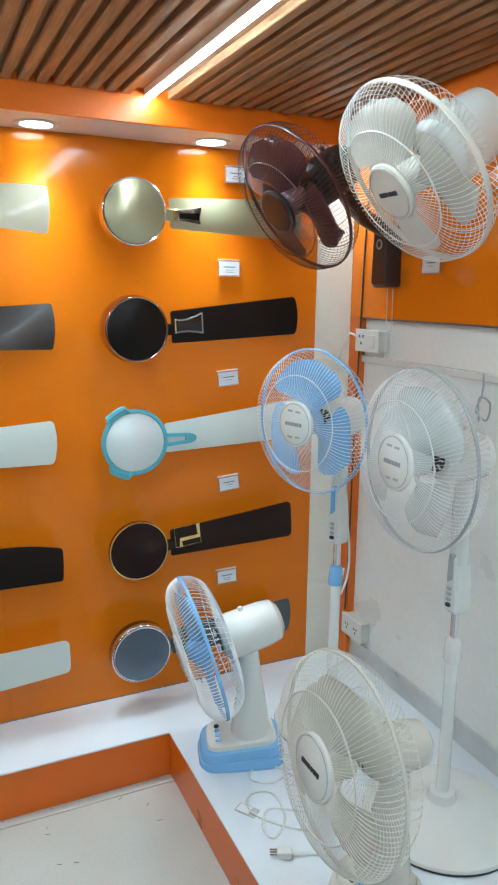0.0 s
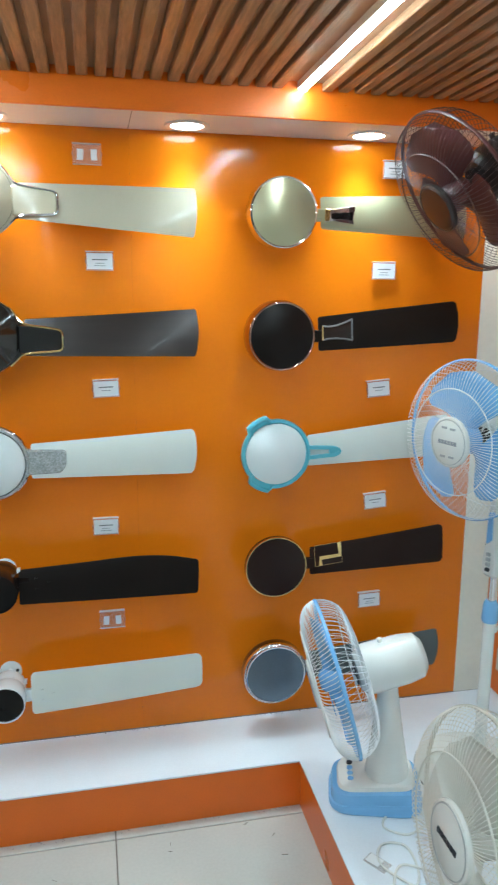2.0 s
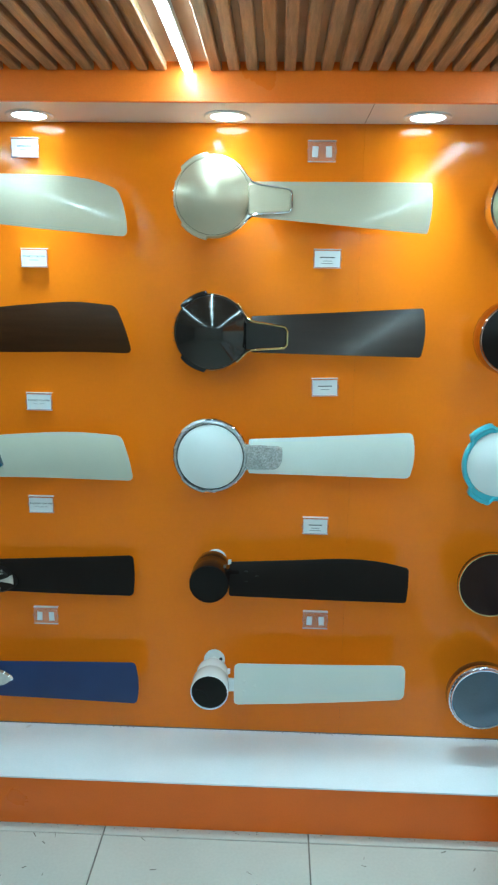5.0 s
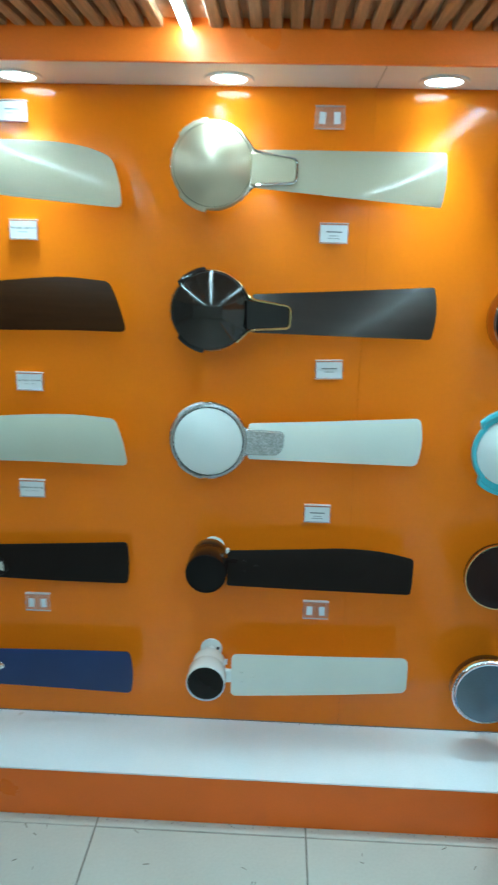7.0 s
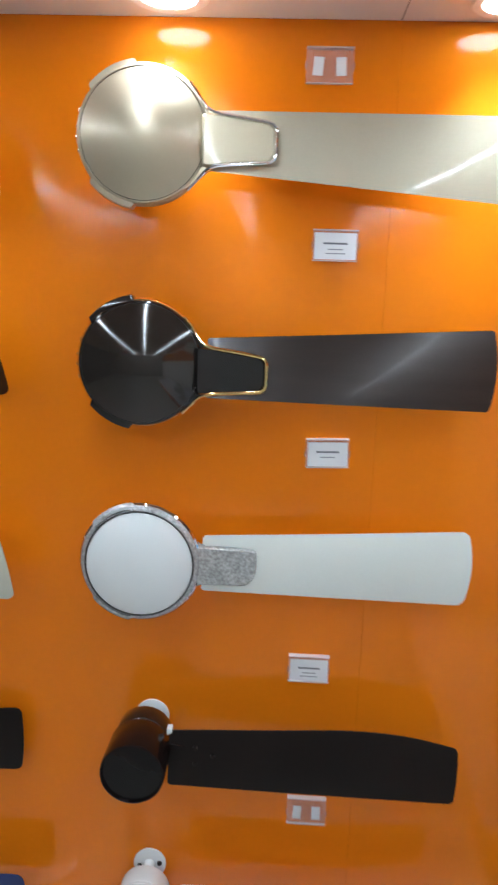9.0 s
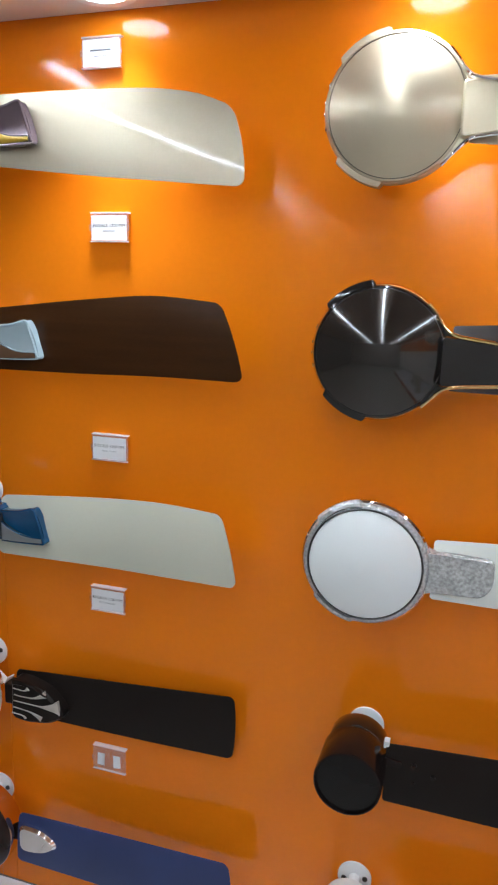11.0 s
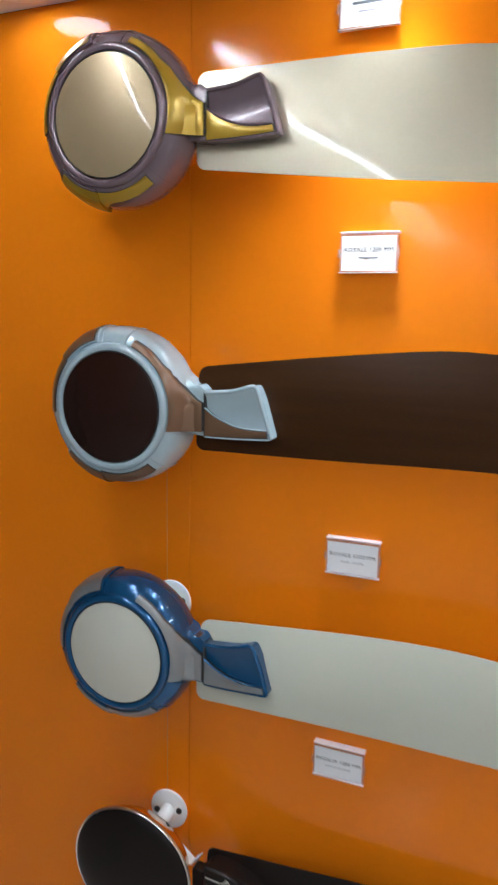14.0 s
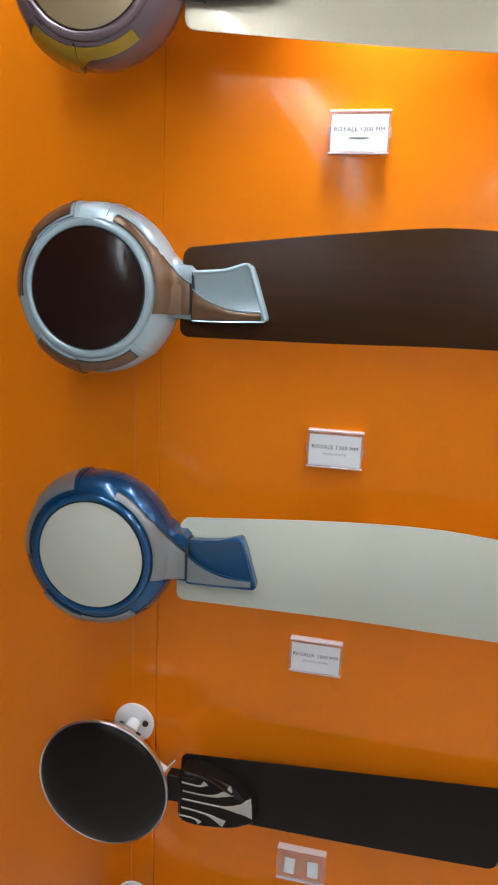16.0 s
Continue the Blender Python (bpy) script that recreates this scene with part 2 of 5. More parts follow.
def box(bm, x0, x1, y0, y1, z0, z1, bevel=0.0, seg=1):
    r = bmesh.ops.create_cube(bm, size=1, matrix=Matrix.LocRotScale(((x0 + x1) / 2, (y0 + y1) / 2, (z0 + z1) / 2), None, (x1 - x0, y1 - y0, z1 - z0)))
    if bevel:
        edges = {e for v in r["verts"] for e in v.link_edges}
        bmesh.ops.bevel(bm, geom=list(edges), offset=bevel, segments=seg, affect="EDGES", profile=0.5)
    return bm


def B():
    return bmesh.new()


def lathe(bm, profile, seg=48, at=(0, 0), shape=None):
    """Turns (radius, distance out of the wall) round the axis that points out of the wall (-y). shape(angle) scales the radius."""
    rings = []
    for r, d in profile:
        if r < 1e-6:
            rings.append([bm.verts.new((at[0], -d, at[1]))])
        else:
            ring = []
            for k in range(seg):
                a = 2 * math.pi * k / seg
                q = r * (shape(a) if shape else 1.0)
                ring.append(bm.verts.new((at[0] + q * math.cos(a), -d, at[1] + q * math.sin(a))))
            rings.append(ring)
    for p, q in zip(rings, rings[1:]):
        for k in range(seg):
            k2 = (k + 1) % seg
            if len(p) == 1 and len(q) == 1:
                continue
            if len(p) == 1:
                bm.faces.new((p[0], q[k], q[k2]))
            elif len(q) == 1:
                bm.faces.new((p[k], p[k2], q[0]))
            else:
                bm.faces.new((p[k], p[k2], q[k2], q[k]))
    return bm


def ring_torus(bm, R, r, d=0.0, seg=72, tube=8, shape=None):
    prof = [(R + r * math.cos(2 * math.pi * k / tube), d + r * math.sin(2 * math.pi * k / tube)) for k in range(tube)]
    rows = []
    for k in range(seg):
        a = 2 * math.pi * k / seg
        s = shape(a) if shape else 1.0
        rows.append([bm.verts.new((q * s * math.cos(a), -e, q * s * math.sin(a))) for q, e in prof])
    for k in range(seg):
        p, q = rows[k], rows[(k + 1) % seg]
        for j in range(tube):
            bm.faces.new((p[j], p[(j + 1) % tube], q[(j + 1) % tube], q[j]))
    return bm


def tube(bm, pts, r, seg=8, caps=True):
    """A round bar along points."""
    pts = [Vector(p) for p in pts]
    rows, up = [], None
    for i, p in enumerate(pts):
        way = (pts[min(i + 1, len(pts) - 1)] - pts[max(i - 1, 0)]).normalized()
        if up is None:
            up = way.orthogonal().normalized()
        up = (up - way * up.dot(way)).normalized()
        side = way.cross(up)
        rows.append([bm.verts.new(p + r * (math.cos(2 * math.pi * k / seg) * up + math.sin(2 * math.pi * k / seg) * side)) for k in range(seg)])
    for p, q in zip(rows, rows[1:]):
        for k in range(seg):
            bm.faces.new((p[k], p[(k + 1) % seg], q[(k + 1) % seg], q[k]))
    if caps:
        bm.faces.new(rows[0][::-1])
        bm.faces.new(rows[-1])
    return bm


def smooth_line(pts, n=6):
    """Catmull-Rom points through the given ones."""
    pts = [Vector(p) for p in pts]
    out = []
    for i in range(len(pts) - 1):
        a, b, c, d = pts[max(i - 1, 0)], pts[i], pts[i + 1], pts[min(i + 2, len(pts) - 1)]
        for k in range(n):
            t = k / n
            out.append(0.5 * ((2 * b) + (c - a) * t + (2 * a - 5 * b + 4 * c - d) * t * t + (3 * b - a - 3 * c + d) * t ** 3))
    return out + [pts[-1]]


def rounded(pts, r, n=4):
    """A polygon of (x, z) with its corners rounded."""
    out = []
    k = len(pts)
    for i in range(k):
        p0, p, p1 = (Vector(pts[j % k]) for j in (i - 1, i, i + 1))
        a, b = (p0 - p), (p1 - p)
        q = min(r, a.length * 0.45, b.length * 0.45)
        s, e = p + a.normalized() * q, p + b.normalized() * q
        for j in range(n + 1):
            t = j / n
            out.append(tuple((1 - t) ** 2 * s + 2 * t * (1 - t) * p + t * t * e))
    return out


def prism(bm, pts, d0, d1, bevel=0.0, lift=None):
    """A plate of outline (x, z) from d0 to d1 out of the wall; its front edge bevelled. lift(x, z) adds to the distance."""
    f = lift or (lambda x, z: 0.0)
    low = [bm.verts.new((x, -(d0 + f(x, z)), z)) for x, z in pts]
    mid = [bm.verts.new((x, -(d1 - bevel + f(x, z)), z)) for x, z in pts]
    for p, q in ((low, mid),):
        for k in range(len(pts)):
            bm.faces.new((p[k], p[(k + 1) % len(pts)], q[(k + 1) % len(pts)], q[k]))
    top = mid
    if bevel:
        cx, cz = sum(p[0] for p in pts) / len(pts), sum(p[1] for p in pts) / len(pts)
        top = []
        for x, z in pts:
            w = Vector((cx - x, cz - z))
            w = w.normalized() * min(bevel, w.length * 0.4)
            top.append(bm.verts.new((x + w.x, -(d1 + f(x, z)), z + w.y)))
        for k in range(len(pts)):
            bm.faces.new((mid[k], mid[(k + 1) % len(pts)], top[(k + 1) % len(pts)], top[k]))
    bm.faces.new(top)
    bm.faces.new(low[::-1])
    return bm


def strip(bm, pts, width, d0, d1, lift=None):
    """A flat bar of that width along (x, z) points, closed on itself if the ends meet."""
    closed = (Vector(pts[0]) - Vector(pts[-1])).length < 1e-6
    if closed:
        pts = pts[:-1]
    f = lift or (lambda x, z: 0.0)
    rows, k = [], len(pts)
    for i, p in enumerate(pts):
        a = Vector(pts[(i - 1) % k] if closed or i else pts[0])
        b = Vector(pts[(i + 1) % k] if closed or i < k - 1 else pts[-1])
        w = (b - a).normalized()
        side = Vector((-w.y, w.x)) * width / 2
        l, r = Vector(p) + side, Vector(p) - side
        rows.append([bm.verts.new((q.x, -(d + f(q.x, q.y)), q.y)) for q, d in ((l, d0), (l, d1), (r, d1), (r, d0))])
    for i in range(k if closed else k - 1):
        p, q = rows[i], rows[(i + 1) % k]
        for j in range(4):
            bm.faces.new((p[j], p[(j + 1) % 4], q[(j + 1) % 4], q[j]))
    if not closed:
        bm.faces.new(rows[0])
        bm.faces.new(rows[-1][::-1])
    return bm


def interp(x, pts, n):
    """Height of a smooth outline through the given stations."""
    xs, ys = [p[0] for p in pts], [p[n] for p in pts]
    if x <= xs[0]:
        return ys[0]
    if x >= xs[-1]:
        return ys[-1]
    k = max(i for i in range(len(xs) - 1) if xs[i] <= x)
    cut = [(ys[i + 1] - ys[i]) / (xs[i + 1] - xs[i]) for i in range(len(xs) - 1)]
    slope = [cut[0]] + [(cut[i] + cut[i - 1]) / 2 for i in range(1, len(cut))] + [cut[-1]]
    h = xs[k + 1] - xs[k]
    u = (x - xs[k]) / h
    return ((2 * u ** 3 - 3 * u ** 2 + 1) * ys[k] + (u ** 3 - 2 * u ** 2 + u) * h * slope[k]
            + (3 * u ** 2 - 2 * u ** 3) * ys[k + 1] + (u ** 3 - u ** 2) * h * slope[k + 1])


def blade(bm, pts, corner0, corner1, d, bulge=0.0, slant=0.0, twist=0.0, camber=0.004, thick=0.0022, toward=0.0):
    """A fan blade along x. pts: (x, top z, bottom z). The corners at the root and the tip are rounded; the tip bows out by bulge
    and its lower end stands slant further out than its upper one; the plate is tipped by twist and slightly dished."""
    x0, x1 = pts[0][0], pts[-1][0]
    us = sorted({round(x0 + corner0 * (1 - math.cos(k * math.pi / 10)), 6) for k in range(6)} | {round(x1 - corner1 * (1 - math.cos(k * math.pi / 12)), 6) for k in range(7)}
                | {x0 + (x1 - x0) * k / 16 for k in range(17)})
    nv = 8
    cols = []
    for x in us:
        top, bot = interp(x, pts, 1), interp(x, pts, 2)
        for s, c in ((x - x0, corner0), (x1 - x, corner1)):
            if s < c:
                cut = c - math.sqrt(max(c * c - (c - s) ** 2, 0))
                top, bot = top - cut, bot + cut
        u = (x - x0) / (x1 - x0)
        col = []
        for k in range(nv + 1):
            v = k / nv
            z = top + (bot - top) * v
            full = (interp(x, pts, 1) - z) / max(interp(x, pts, 1) - interp(x, pts, 2), 1e-6)
            xx = x + (bulge * 4 * full * (1 - full) + slant * (full - 0.5)) * max(u * 2.5 - 1.5, 0)
            dd = d + toward * u + twist * (full - 0.5) * (1 - 0.35 * u) + camber * (1 - (2 * full - 1) ** 2)
            col.append((xx, z, dd))
        cols.append(col)
    front = [[bm.verts.new((x, -(q + thick / 2), z)) for x, z, q in col] for col in cols]
    rear = [[bm.verts.new((x, -(q - thick / 2), z)) for x, z, q in col] for col in cols]
    for i in range(len(cols) - 1):
        for j in range(nv):
            bm.faces.new((front[i][j], front[i + 1][j], front[i + 1][j + 1], front[i][j + 1]))
            bm.faces.new((rear[i][j], rear[i][j + 1], rear[i + 1][j + 1], rear[i + 1][j]))
        for j in (0, nv):
            bm.faces.new((front[i][j], rear[i][j], rear[i + 1][j], front[i + 1][j]))
    for i in (0, -1):
        for j in range(nv):
            bm.faces.new((front[i][j], front[i][j + 1], rear[i][j + 1], rear[i][j]))
    return bm


# ---- the setting ----
bm = B()
box(bm, LEFT - 0.1, RIGHT + 0.12, 0.006, 0.14, -0.02, 2.4)
wall_back = setting("wall_back", bm, GROUT, "dark backing wall behind glossy orange panels")
for x0, x1 in ((LEFT, -2.0), (-1.9985, -0.7920), (-0.79135, 0.41993), (0.42007, PANEL_END)):
    part("panel", box(B(), x0, x1, 0.0, 0.006, LEDGE, SOFFIT, 0.0006), ORANGE, wall_back)
part("seam", box(B(), -0.8322, -0.8317, -0.0004, 0.003, LEDGE, 1.36), WOOD_BACK, wall_back, "thin dark seam line")

bm = B()
box(bm, PANEL_END + 0.0005, 1.7, 0.0, 0.006, LEDGE, SOFFIT, 0.0006)
setting("pillar", bm, PILLAR_W, "cream painted pillar beside the orange panels")
bm = B()
box(bm, RIGHT, RIGHT + 0.12, BACK, 0.006, -0.02, 2.4)
setting("wall_right", bm, WALL_WHITE, "white painted wall with scuffs")
setting("trim_strip", box(B(), 1.7, RIGHT, -0.062, 0.006, LEDGE, 1.5, 0.001), ORANGE_MATT, "narrow orange board in the corner")
setting("trim_upper", box(B(), 1.7, RIGHT, BACK, 0.0, 1.5002, SOFFIT, 0.0015), ORANGE, "glossy orange board on the upper wall")
setting("trim_gap", box(B(), 1.7025, RIGHT, BACK, -0.064, 1.494, 1.4995), GROUT, "dark ragged lower edge of the board")
setting("baseboard", box(B(), 1.716, RIGHT, BACK, -0.062, LEDGE, LEDGE + 0.078, 0.002), SKIRT, "grey stone skirting along the wall")
# unseen walls, added to close the room and set its bounce light
setting("unseen_wall_left", box(B(), LEFT - 0.12, LEFT, BACK, 0.006, -0.02, 2.4), ROOM_DARK, "unseen plain wall, added dark to dim the left side")
setting("unseen_wall_front", box(B(), LEFT - 0.12, RIGHT + 0.12, BACK - 0.12, BACK, -0.02, 2.4), ROOM_W, "unseen plain pale wall, added to close the room")

# box under the ceiling, along the back wall and the right wall
setting("soffit", box(B(), LEFT, RIGHT, VAL_Y + 0.012, 0.0, SOFFIT, SOFFIT + 0.012), SOFFIT_M, "pale painted soffit under the ceiling")
setting("valance", box(B(), LEFT, 1.5, VAL_Y, VAL_Y + 0.012, SOFFIT - 0.002, CEIL + 0.03, 0.001), ORANGE_MATT, "orange valance board under the ceiling")
setting("soffit_right", box(B(), 1.512, RIGHT, BACK, VAL_Y + 0.012, SOFFIT, SOFFIT + 0.012), SOFFIT_M, "pale painted soffit under the ceiling")
setting("valance_right", box(B(), 1.5, 1.512, BACK, VAL_Y + 0.012, SOFFIT - 0.002, CEIL + 0.03, 0.001), ORANGE_MATT, "orange valance board under the ceiling")

part("seam", box(B(), 0.417, 0.4185, VAL_Y + 0.014, -0.001, SOFFIT - 0.0006, SOFFIT + 0.002), GROUT, bpy.data.objects["soffit"], "thin dark seam line")
LEDS = [-0.95, -0.045, 0.86]
bm = B()
box(bm, LEFT - 0.1, RIGHT + 0.1, BACK - 0.1, 0.1, CEIL + 0.021, CEIL + 0.15)
setting("ceiling", bm, WOOD_BACK, "dark backing board of the slatted ceiling")
bm = B()
x, pitch = LEFT + 0.02, 0.0452
while x < 1.48:
    if all(abs(x + 0.0145 - q) > 0.028 for q in LEDS):
        box(bm, x, x + 0.029, BACK, VAL_Y, CEIL + random.uniform(-0.0008, 0.0008), CEIL + 0.021, 0.003)
    x += pitch
setting("ceiling_slats", bm, WOOD, "brown wooden slats of the ceiling")
for k, q in enumerate(LEDS):
    strip_light = thing("led_strip", (q, 0, CEIL), "long white led strip set between ceiling slats", "light", "ceiling strips")
    part("housing", box(B(), -0.013, 0.013, BACK, VAL_Y - 0.0005, 0.002, 0.0205), LAMP_RIM, strip_light)
    part("diffuser", box(B(), -0.008, 0.008, BACK + 0.02, VAL_Y - 0.004, -0.004, 0.0015, 0.001), LED_M, strip_light)

down = thing("downlight", (0.043, -0.085, SOFFIT), "round recessed white downlight, switched on, in the soffit", "light", "downlights")
part("rim", lathe(B(), [(0.044, 0.0), (0.062, 0.0), (0.064, 0.002), (0.060, 0.005), (0.046, 0.004), (0.044, 0.0)], 40), LAMP_RIM, down, m=pose(0, 0, 0, 90))
part("diffuser", lathe(B(), [(0.0, 0.0015), (0.045, 0.0015), (0.045, 0.003), (0.0, 0.0035)], 40), DISC_M, down, m=pose(0, 0, 0, 90))
spots = [0.043]
# the one at 1.625 is unseen, added along the row to brighten the pillar
for q in (-1.031, -0.494, 0.575, 1.107, 1.625):
    copy_thing(down, pose(q, -0.085, SOFFIT))
    spots.append(q)
for q in spots:
    lamp = bpy.data.lights.new("downlight_beam", "AREA")
    lamp.shape, lamp.size, lamp.energy, lamp.color = "DISK", 0.088, DOWN_WATTS * (0.08 if q < -1 else 0.35 if q > 1.2 else 1.0), (0.84, 0.93, 1.0)
    lamp.spread = radians(76)
    new("downlight_beam", lamp).matrix_world = pose(q, -0.085, SOFFIT - 0.007)

# white step with orange fronts
bm = B()
outline = [(LEFT, 0.0), (LEFT, -LEDGE_D), (STEP_X, -LEDGE_D), (STEP_X, -3.2), (RIGHT, -3.2), (RIGHT, 0.0)]
low, top = [[bm.verts.new((x, y, z)) for x, y in outline] for z in (LEDGE - 0.005, LEDGE)]
bm.faces.new(low)
bm.faces.new(top[::-1])
for k in range(6):
    bm.faces.new((low[k], low[(k + 1) % 6], top[(k + 1) % 6], top[k]))
bmesh.ops.bevel(bm, geom=[e for e in bm.edges], offset=0.0015, segments=1, affect="EDGES")
setting("display_step", bm, WHITE_GLOSS, "white glossy laminate top of the display step")
setting("trim_joint", box(B(), LEFT, PANEL_END, -0.0022, -0.0006, LEDGE + 0.0002, LEDGE + 0.0032), GROUT, "dark joint line between panels and step")
setting("step_front", box(B(), LEFT, STEP_X + 0.016, -LEDGE_D + 0.004, -LEDGE_D + 0.02, 0.0, LEDGE - 0.005, 0.001), ORANGE_MATT, "orange front board of the step")
setting("step_side", box(B(), STEP_X + 0.004, STEP_X + 0.02, -3.2, -LEDGE_D + 0.0035, 0.0, LEDGE - 0.005, 0.001), ORANGE_MATT, "orange front board of the step")
setting("step_end", box(B(), STEP_X + 0.0205, RIGHT, -3.2, -3.184, 0.0, LEDGE - 0.005, 0.001), ORANGE_MATT, "orange front board of the step")


# ---- ceiling fans, hung on the orange panels ----
def wall_mount(fan, dx=0.0, dz=0.032, reach=0.06, hook=True):
    """White round plate with two screws on the wall, its rod and the bent bracket."""
    plate = part("wall_plate", lathe(B(), [(0.0, 0.0), (0.034, 0.0), (0.034, 0.004), (0.031, 0.006), (0.0, 0.006)], 28, (dx, dz)), WHITE_P, fan, "white round wall plate")
    for a in (-1, 1):
        part("screw", lathe(B(), [(0.0, 0.006), (0.0055, 0.006), (0.005, 0.0085), (0.0, 0.009)], 10, (dx + a * 0.021, dz + 0.004 * a)), SCREW, plate)
    bm = B()
    tube(bm, [(dx, -0.004, dz), (dx, -0.03, dz - 0.004), (dx * 0.4, -reach, dz * 0.3)], 0.012, 12)
    part("rod", bm, WHITE_P, fan, "white mounting rod")
    if hook:
        bm = B()
        strip(bm, [(0.0, 0.0), (0.05, 0.0), (0.056, 0.004), (0.060, 0.024)], 0.002, 0.018, 0.034)
        part("bracket", bm, WHITE_P, fan, "bent white steel bracket", m=pose(dx + 0.034, -0.018, dz - 0.018, 0, 20, -18))


def turned(name, profile, mat, fan, label="", seg=56, shape=None):
    return part(name, lathe(B(), profile, seg, shape=shape), mat, fan, label)


def dome(r, d0, d1, n=7):
    """Profile of a shallow dome of radius r from d0 at the rim to d1 at the middle."""
    return [(r * math.cos(k / n * math.pi / 2), d0 + (d1 - d0) * math.sin(k / n * math.pi / 2)) for k in range(n + 1)][:-1] + [(0.0, d1)]


def flat_dome(r, d0, d1, n=7):
    return [(r * (1 - k / n), d0 + (d1 - d0) * (1 - (1 - k / n) ** 2)) for k in range(n + 1)][:-1] + [(0.0, d1)]


def arc_band(bm, edge, a0, a1, height, n=16, thick=0.0025):
    """A curved inlay from angle a0 to a1 (degrees); edge(u) gives its inner and outer radius, height(r) its place on the ring."""
    rows = []
    for k in range(n + 1):
        u = k / n
        a = radians(a0 + (a1 - a0) * u)
        lo, hi = edge(u)
        row = []
        for j in range(5):
            r = lo + (hi - lo) * j / 4
            up = thick if 0 < j < 4 and 0 < k < n else thick * 0.25
            row.append(bm.verts.new((r * math.cos(a), -(height(r) + up), r * math.sin(a))))
        base = [bm.verts.new((r * math.cos(a), -(height(r) - 0.006), r * math.sin(a))) for r in (lo, hi)]
        rows.append(row + base[::-1])
    w = len(rows[0])
    for p, q in zip(rows, rows[1:]):
        for j in range(w):
            bm.faces.new((p[j], p[(j + 1) % w], q[(j + 1) % w], q[j]))
    bm.faces.new(rows[0])
    bm.faces.new(rows[-1][::-1])
    return bm


def ribbon(bm, inner, outer, height, thick, deep=0.006, n=5):
    """A raised band between two lines of (x, z); height(x, z) gives the surface on which it lies."""
    rows = []
    last = len(inner) - 1
    for k, (p, q) in enumerate(zip(inner, outer)):
        row = []
        for j in range(n):
            u = j / (n - 1)
            x, z = p[0] + (q[0] - p[0]) * u, p[1] + (q[1] - p[1]) * u
            up = thick if 0 < j < n - 1 and 0 < k < last else thick * 0.35
            row.append(bm.verts.new((x, -(height(x, z) + up), z)))
        for x, z in (q, p):
            row.append(bm.verts.new((x, -(height(x, z) - deep), z)))
        rows.append(row)
    w = n + 2
    for p, q in zip(rows, rows[1:]):
        for j in range(w):
            bm.faces.new((p[j], p[(j + 1) % w], q[(j + 1) % w], q[j]))
    bm.faces.new(rows[0])
    bm.faces.new(rows[-1][::-1])
    return bm


RING = [(0.0885, 0.1425), (0.096, 0.1395), (0.1035, 0.1330), (0.1085, 0.1225), (0.1105, 0.108), (0.110, 0.094), (0.106, 0.083)]


def on_ring(s, up=0.0):
    """Radius and depth at the share s of the ring's section, from its inner edge round to its back, lifted off by up."""
    q = min(max(s, 0.0), 0.9999) * (len(RING) - 1)
    k = int(q)
    (r0, d0), (r1, d1) = RING[k], RING[k + 1]
    long = math.hypot(r1 - r0, d1 - d0)
    return r0 + (r1 - r0) * (q - k) + up * (d0 - d1) / long, d0 + (d1 - d0) * (q - k) + up * (r1 - r0) / long


def ring_band(a0, a1, s0, s1, up, n=18, m=9):
    """A band on the ring from angle a0 to a1; s0(u) and s1(u) are its edges on the section."""
    bm, rows = B(), []
    for k in range(n + 1):
        u = k / n
        a = radians(a0 + (a1 - a0) * u)
        lo, hi = s0(u), s1(u)
        pts = [on_ring(lo + (hi - lo) * j / m, up) for j in range(m + 1)] + [on_ring(hi, -0.004), on_ring(lo, -0.004)]
        rows.append([bm.verts.new((r * math.cos(a), -d, r * math.sin(a))) for r, d in pts])
    w = len(rows[0])
    for p, q in zip(rows, rows[1:]):
        for j in range(w):
            bm.faces.new((p[j], p[(j + 1) % w], q[(j + 1) % w], q[j]))
    bm.faces.new(rows[0])
    bm.faces.new(rows[-1][::-1])
    return bm


def ease(u):
    u = min(max(u, 0.0), 1.0)
    return u * u * (3 - 2 * u)


